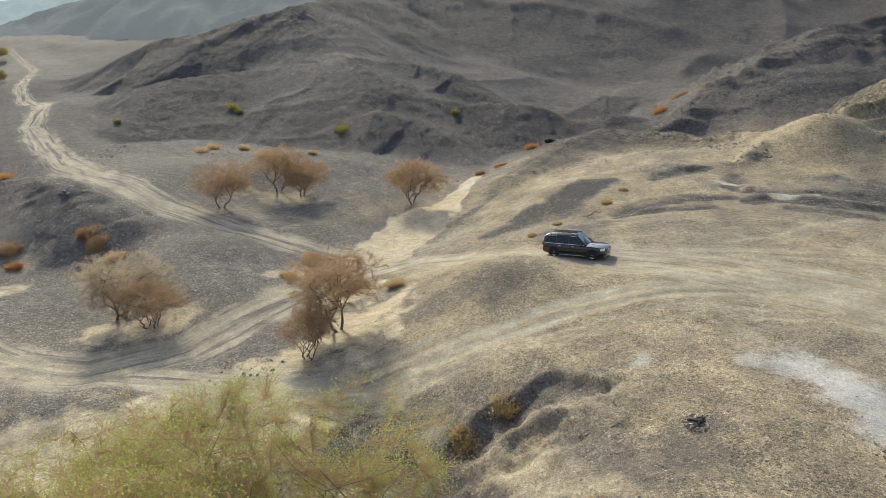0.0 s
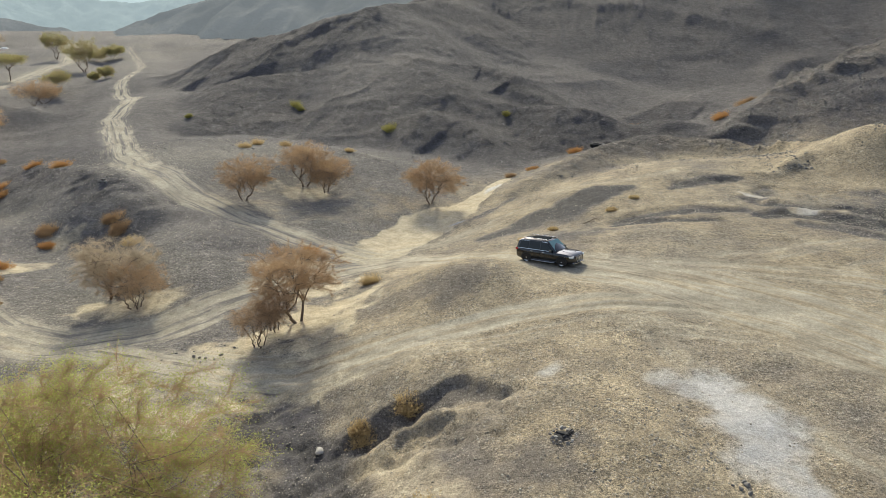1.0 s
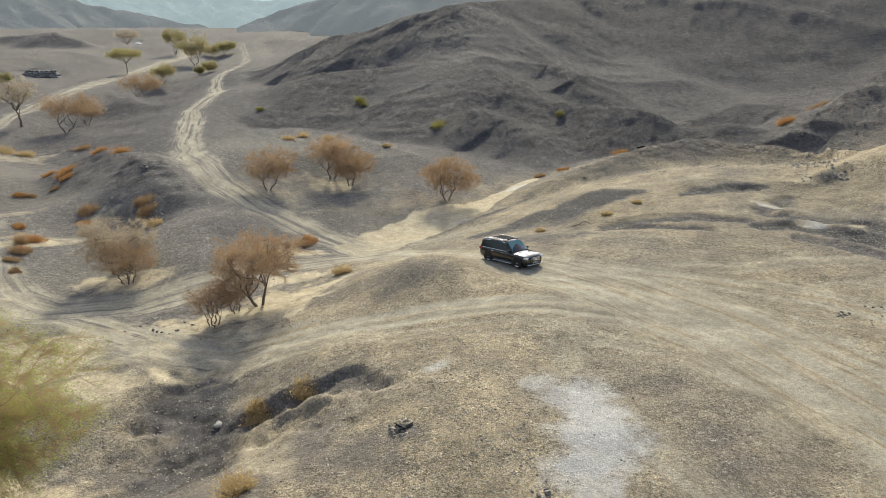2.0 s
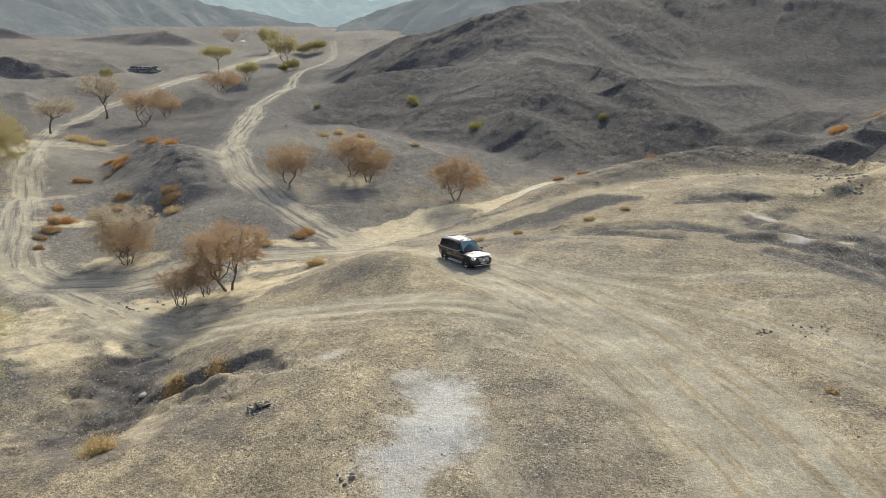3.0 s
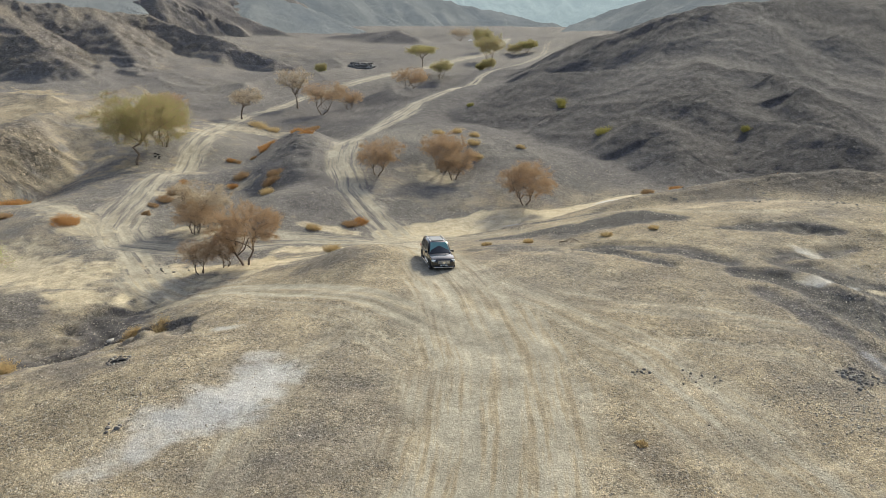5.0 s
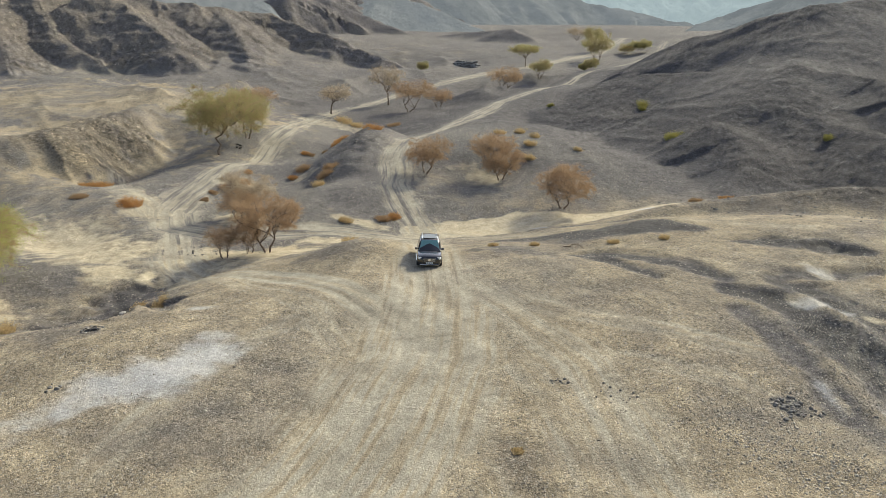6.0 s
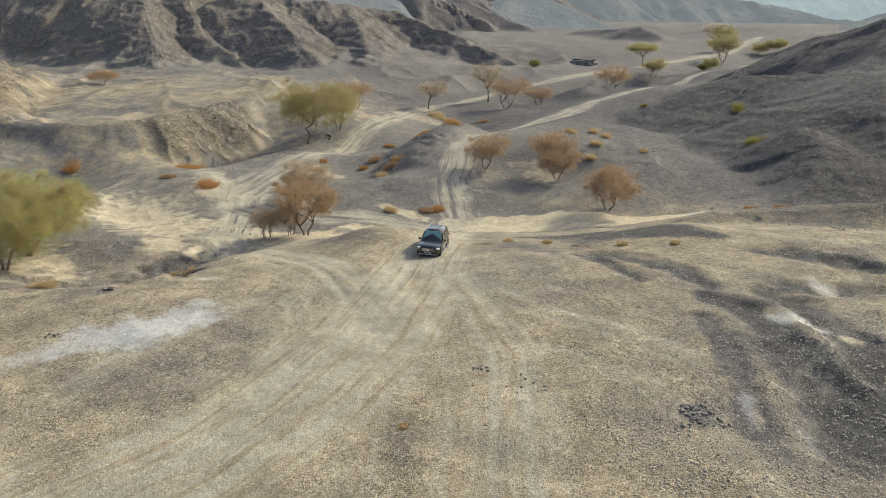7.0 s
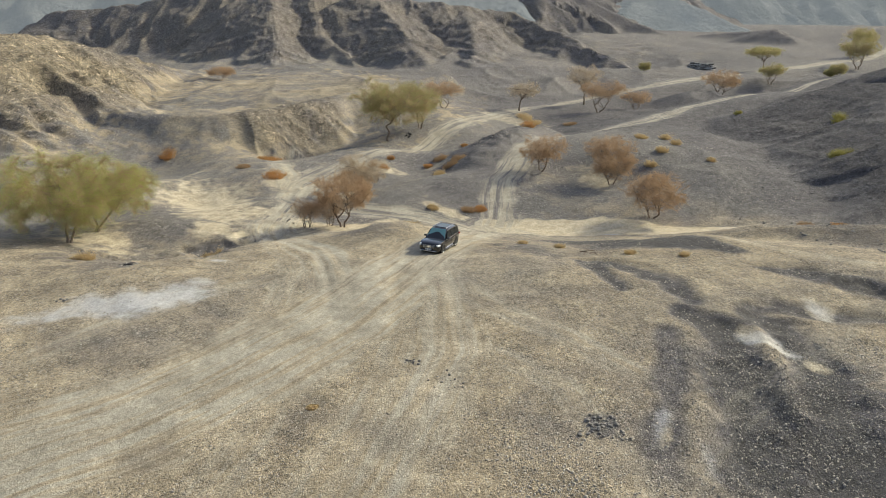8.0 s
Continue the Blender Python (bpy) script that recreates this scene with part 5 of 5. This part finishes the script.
for x, y, w, h, s in ((-109.0, 190.0, 4.6, 3.6, 51), (-113.5, 191.0, 3.4, 2.6, 52), (-147.0, 246.0, 7.0, 4.4, 53), (-142.0, 148.5, 3.6, 3.0, 54)):
    tree("acacia_bush", "dense round grey-green bush on the valley floor", x, y, h, w, s, BARK, OLIVE_LEAVES, 4500, 0.09, 4, (0, 0), 0.85, 0.8, 0.9, "green bushes in the valley", 0.2)

# ---- shrubs ----
RUST, STRAW, LIME = "low rust-orange dry shrub on the gravel", "dry straw-coloured shrub on the gravel", "bright yellow-green shrub on the dark slope"
LARGE_RUST = [
    (-31.6, 39.0, 3.4, 0.7), (-47.8, 37.9, 4.2, 0.7), (-50.6, 36.6, 2.2, 0.5), (-38.6, 63.6, 2.6, 0.7),
    (-30.4, 63.6, 2.4, 0.8), (-54.9, 77.6, 2.8, 0.7), (-53.2, 75.8, 2.4, 0.6), (-48.0, 81.2, 2.2, 1.0),
    (-10.6, 61.5, 1.5, 0.6), (-34.6, 51.4, 1.8, 0.6), (-57.0, 72.0, 1.6, 0.5), (-60.0, 79.6, 1.8, 0.6),
    (-54.8, 20.8, 3.0, 0.9), (-38.0, 34.0, 2.6, 0.45), (-31.8, 65.0, 2.0, 0.8), (16.0, 109.1, 2.0, 0.9),
    (27.4, 131.0, 3.4, 1.3), (39.4, 121.4, 2.4, 1.1), (44.6, 128.4, 2.6, 0.9), (6.8, 93.4, 1.5, 0.6),
    (9.8, 95.0, 1.3, 0.6), (-36.8, 61.6, 1.4, 0.5), (-10.5, 63.0, 1.6, 0.5), (-70.4, 97.2, 3.0, 0.7),
]
SMALL_RUST = [
    (-34.0, 49.5, 1.3, 0.4), (-36.6, 54.6, 1.9, 0.7), (-40.4, 56.2, 1.5, 0.5), (-35.2, 51.3, 1.1, 0.4),
    (-31.5, 47.6, 1.0, 0.3), (-36.7, 53.1, 0.8, 1.0), (-55.9, 78.6, 1.4, 0.5), (-52.8, 82.0, 1.6, 0.8),
    (-57.5, 72.0, 0.9, 0.35), (-55.8, 72.5, 1.4, 0.4), (-53.2, 73.9, 1.2, 0.4),
]
for n, (x, y, w, h) in enumerate(LARGE_RUST + SMALL_RUST):
    shrub("rust_shrub" if n % 5 < 3 else "brown_shrub", RUST if n % 5 < 3 else "low brown dry shrub on the gravel", x, y, 1.1 * w, h, 100 + n, RUST_SHRUB if n % 5 < 3 else RUSSET_SHRUB)
for n, (x, y, w, h) in enumerate((
    (-2.5, 53.6, 1.4, 0.9), (4.4, 34.2, 1.5, 0.8), (2.0, 32.8, 1.6, 0.7), (6.5, 23.6, 1.6, 0.8), (12.2, 64.6, 0.9, 0.35), (9.4, 62.0, 0.7, 0.3), (20.2, 72.0, 0.6, 0.3), (37.4, 42.2, 0.35, 0.12), (17.8, 68.6, 0.7, 0.3), (-11.8, 57.5, 1.5, 0.5),
    (-27.8, 61.6, 1.6, 0.8), (-80.4, 90.6, 4.4, 1.1), (-76.6, 91.6, 3.0, 0.9), (-28.4, 96.0, 1.8, 0.9), (-20.4, 91.0, 1.6, 0.8), (-16.4, 87.6, 1.5, 0.8), (-24.2, 95.4, 1.4, 0.8), (-15.2, 95.8, 1.0, 0.5), (-28.8, 92.2, 1.8, 0.8),
)):
    shrub("straw_shrub", STRAW, x, y, w, h, 200 + n, STRAW_SHRUB)
for n, (x, y, w, h) in enumerate(((-13.0, 113.2, 3.4, 0.9), (-34.4, 130.0, 1.7, 1.2), (-33.0, 128.6, 0.9, 0.7), (4.8, 123.6, 1.2, 0.7), (-52.0, 123.0, 1.5, 0.8))):
    shrub("yellow_shrub", LIME, x, y, w, h, 300 + n, YELLOW_SHRUB)


# ---- stones ----
def stone_scatter(name, label, count, seed, area, small, big, material):
    """Loose stones strewn over the ground, far too many to count."""
    rng = np.random.default_rng(seed)
    x0, x1, y0, y1 = area
    x, y = rng.uniform(x0, x1, count * 3), rng.uniform(y0, y1, count * 3)
    worn, sand, tan, ash, rut, trail = covers(x, y)
    keep = (rng.uniform(0, 1, len(x)) > 0.15 + 0.95 * np.maximum(np.maximum(worn, 0.8 * sand), 0.85 * ash)) & (rng.uniform(-0.9, 0.7, len(x)) < fractal(x, y, 7.0, 3, seed))
    x, y = x[keep][:count], y[keep][:count]
    n = len(x)
    z = ground_height(x, y)
    size = small * (big / small) ** (rng.uniform(0, 1, n) ** 2.1)
    # a bevelled lump: a base ring, a smaller top ring, and a cap
    ring = [(math.cos(1.2566 * k), math.sin(1.2566 * k)) for k in range(5)]
    lump = np.array([(c, s, -0.5) for c, s in ring] + [(0.72 * c, 0.72 * s, 0.75) for c, s in ring])
    tri = np.array([q for k in range(5) for q in ((k, (k + 1) % 5, 5 + k), ((k + 1) % 5, 5 + (k + 1) % 5, 5 + k))] + [(5, 6, 7), (5, 7, 8), (5, 8, 9)])
    local = lump[None] * rng.uniform(0.6, 1.25, (n, 10, 1)) * size[:, None, None] * np.stack([rng.uniform(0.8, 1.4, n), rng.uniform(0.7, 1.1, n), rng.uniform(0.45, 0.8, n)], 1)[:, None]
    a = rng.uniform(0, 6.283, n)
    c, s = np.cos(a)[:, None], np.sin(a)[:, None]
    out = np.stack([local[..., 0] * c - local[..., 1] * s + x[:, None], local[..., 0] * s + local[..., 1] * c + y[:, None], local[..., 2] + (z + 0.15 * size)[:, None]], 2)
    faces = (tri[None] + 10 * np.arange(n)[:, None, None]).reshape(-1)
    mesh = bpy.data.meshes.new(name)
    mesh.vertices.add(n * 10)
    mesh.vertices.foreach_set("co", out.ravel())
    mesh.loops.add(len(faces))
    mesh.loops.foreach_set("vertex_index", faces)
    mesh.polygons.add(n * 13)
    mesh.polygons.foreach_set("loop_start", np.arange(n * 13) * 3)
    mesh.update(calc_edges=True)
    return tagged(part_of(name, mesh, material), label, "stones", kind="stuff")


HILL_SCREE = foliage("dark_hill_stones", (0.075, 0.072, 0.068), (0.27, 0.255, 0.23), 0)
SCREE = foliage("loose_stones", (0.17, 0.152, 0.125), (0.46, 0.41, 0.335), 0)
stone_scatter("loose_stones", "small grey and tan stones scattered over the gravel plateau", 34000, 61, (-2, 62, 14, 84), 0.02, 0.075, SCREE)
stone_scatter("coarse_gravel", "coarse dark and pale gravel at the edge of the plateau", 18000, 66, (36, 60, 50, 76), 0.022, 0.08, SCREE)
stone_scatter("valley_stones", "grey stones scattered over the valley floor", 20000, 62, (-66, 0, 14, 100), 0.03, 0.1, SCREE)
stone_scatter("hillside_stones", "loose angular stones on the dark hillsides", 16000, 63, (-100, 60, 88, 190), 0.05, 0.17, HILL_SCREE)

stone_scatter("crag_stones", "angular boulders strewn over the rocky ridge", 7000, 64, (36, 82, 82, 132), 0.05, 0.2, HILL_SCREE)
stone_scatter("west_crag_stones", "angular boulders strewn over the western hill", 4500, 65, (-130, -46, -30, 12), 0.06, 0.24, SCREE)


def fire_ring(x, y, seed):
    root = tagged(new("fire_ring"), "ring of blackened stones round old charcoal on gravel", "campfire")
    root.location = stand(x, y)
    rng = np.random.default_rng(seed)
    bm = bmesh.new()
    bmesh.ops.create_circle(bm, cap_ends=True, segments=14, radius=0.5)
    for v in bm.verts:
        v.co *= rng.uniform(0.75, 1.15)
    up = bmesh.ops.extrude_face_region(bm, geom=bm.faces[:])["geom"]
    for v in up:
        if isinstance(v, bmesh.types.BMVert):
            v.co.z += 0.05
            v.co.xy *= 0.7
    part("charcoal_bed", bm, CHARCOAL, root, "black charcoal and ash")
    for k in range(17):
        a = 6.283 * k / 17 + rng.uniform(-0.2, 0.2)
        size = rng.uniform(0.07, 0.13)
        ob = part_of("stone", rock_mesh("stone", seed * 20 + k, size), PALE_STONE if k % 5 == 0 else STONE, root)
        r = 0.52 + rng.uniform(-0.1, 0.18)
        ob.matrix_basis = pose(r * math.cos(a), r * math.sin(a), size * 0.35, rng.uniform(-15, 15), rng.uniform(-15, 15), rng.uniform(0, 360))
    for k in range(3):
        bm = bmesh.new()
        bmesh.ops.create_cone(bm, cap_ends=True, segments=7, radius1=0.045, radius2=0.03, depth=rng.uniform(0.5, 0.8))
        ob = part("burnt_log", bm, CHARCOAL, root)
        ob.matrix_basis = pose(rng.uniform(-0.15, 0.15), rng.uniform(-0.15, 0.15), 0.1, 84, 0, rng.uniform(0, 180))


fire_ring(12.3, 28.5, 3)


def stone_pile(x, y, wide, count, seed, label, small=0.08, big=0.2, material=STONE):
    root = tagged(new("stone_pile"), label, "stones")
    root.location = stand(x, y)
    rng = np.random.default_rng(seed)
    for k in range(count):
        size = rng.uniform(small, big)
        dx, dy = rng.normal(size=2) * wide / 2.4
        ob = part_of("stone", rock_mesh("stone", seed * 40 + k, size), material, root)
        dz = float(ground_height(x + dx, y + dy)[0]) - root.location.z
        ob.matrix_basis = pose(dx, dy, dz + size * 0.3, rng.uniform(-15, 15), rng.uniform(-15, 15), rng.uniform(0, 360))


stone_pile(42.1, 55.7, 1.35, 52, 5, "dark stones lying in a loose heap on gravel", 0.045, 0.13)
stone_pile(19.0, 25.8, 0.5, 5, 6, "few dark stones on pale ash ground", 0.07, 0.16)
stone_pile(33.8, 48.0, 0.5, 9, 7, "small dark heap of stones and grit on the plateau", 0.05, 0.11)
stone_pile(36.5, 49.6, 1.2, 9, 8, "few dark stones on the gravel plateau", 0.04, 0.1)
stone_pile(-0.4, 32.2, 0.3, 2, 9, "pale boulder at the bottom of the gully", 0.16, 0.24, PALE_STONE)
stone_pile(-10.6, 41.8, 3.2, 16, 10, "stones along the edge of the dirt track", 0.06, 0.16)
stone_pile(-36.5, 71.8, 1.6, 6, 11, "grey boulders on the bank below the ridge track", 0.14, 0.3, STONE)


def rock_outcrop(x, y, turn):
    """Layered slabs of rock that stick out of a low bank."""
    root = tagged(new("rock_outcrop"), "layered grey rock outcrop on the valley terrace", "rocks")
    root.matrix_basis = Matrix.Translation(stand(x, y)) @ pose(0, 0, 0, 0, 0, turn)
    rng = np.random.default_rng(77)
    shapes = [rock_mesh("slab", 900 + k, 1.15, 0.42) for k in range(6)]
    for mesh in shapes:
        mesh.materials.append(OUTCROP)
    for bed in range(4):
        count = 9 - bed
        for k in range(count):
            ob = new("slab", shapes[rng.integers(0, 6)])
            ob.parent = root
            ob.matrix_basis = pose((k - count / 2) * 1.25 + rng.uniform(-0.4, 0.4), 0.55 * bed + rng.uniform(-0.3, 0.3), 0.1 + bed * 0.55, rng.uniform(-8, 8), rng.uniform(-8, 8), rng.uniform(0, 360))


OUTCROP = plain("weathered_rock", (0.21, 0.198, 0.178), 0.95, vary=0.4, scale=2.0, relief=0.08)
rock_outcrop(-160.0, 178.0, 30)


def big_tyre(x, y):
    """A worn lorry tyre lying on its side."""
    root = tagged(new("tyre"), "large worn black tyre lying on the stream gravel", "tyre")
    root.location = stand(x, y)
    bm = bmesh.new()
    profile = [(0.42, 0.08), (0.5, 0.02), (0.74, 0.0), (0.8, 0.07), (0.8, 0.5), (0.74, 0.57), (0.5, 0.55), (0.42, 0.49)]
    rings = [[bm.verts.new((r * math.cos(6.28319 * k / 32), r * math.sin(6.28319 * k / 32), z)) for r, z in profile] for k in range(32)]
    for k in range(32):
        a, b = rings[k], rings[(k + 1) % 32]
        for i in range(len(profile)):
            j = (i + 1) % len(profile)
            bm.faces.new((a[i], b[i], b[j], a[j]))
    bmesh.ops.recalc_face_normals(bm, faces=bm.faces[:])
    part("casing", bm, RUBBER, root)
    for k in range(24):
        bm = bmesh.new()
        box(bm, 0.79, 0.83, -0.04, 0.04, 0.08, 0.49)
        part("tread_block", bm, RUBBER, root).matrix_basis = pose(0, 0, 0, 0, 0, 15 * k)


big_tyre(19.1, 110.8)
stone_pile(20.4, 109.6, 1.2, 6, 12, "pale stones beside an old tyre", 0.12, 0.3, PALE_STONE)
# dark stones stand in for an unidentified dark object by the tree
stone_pile(-63.6, 62.4, 0.9, 7, 13, "small dark heap beside an acacia", 0.15, 0.3, CHARCOAL)


def dome_tent(x, y, size):
    root = tagged(new("dome_tent"), "white dome tent far down the valley", "tent")
    root.location = stand(x, y, 0.1)
    bm = bmesh.new()
    rows = [(size * math.cos(a), size * 0.85 * math.sin(a)) for a in (0, 0.3, 0.6, 0.9, 1.2, 1.45)]
    rings = [[(r * math.cos(6.28319 * k / 16) * (1.02 if k % 2 else 0.97), r * math.sin(6.28319 * k / 16) * (1.02 if k % 2 else 0.97), z) for k in range(16)] for r, z in rows]
    loft(bm, rings)
    part("canopy", bm, PALE_CLOTH, root, smooth=True)
    bm = bmesh.new()
    slab(bm, [(size * 0.98, -0.8, 0.0), (size * 0.98, 0.8, 0.0), (size * 0.86, 0.0, size * 0.5)], 0.06)
    part("door_flap", bm, STONE, root, "dark door flap")


PALE_CLOTH = plain("white_tent_cloth", (0.78, 0.78, 0.76), 0.8)
dome_tent(-228.0, 304.0, 2.4)


def dry_branch(x, y, turn):
    rng = np.random.default_rng(9)
    runs = [bent(rng, (-0.9, 0, 0.05), (0.9, 0.1, 0.12), 0.05, 0.02, 0.08, 7), bent(rng, (0.1, 0, 0.1), (0.7, 0.5, 0.35), 0.03, 0.008, 0.08, 5), bent(rng, (-0.3, 0, 0.08), (-0.1, -0.5, 0.25), 0.025, 0.008, 0.08, 5)]
    ob = part_of("dry_branch", limbs("dry_branch", runs), BARK, smooth=True)
    ob.matrix_basis = Matrix.Translation(stand(x, y)) @ pose(0, 0, 0, 0, 0, turn)
    tagged(ob, "bare dead branch lying on the gravel", "branch")


dry_branch(15.8, 65.8, 30)
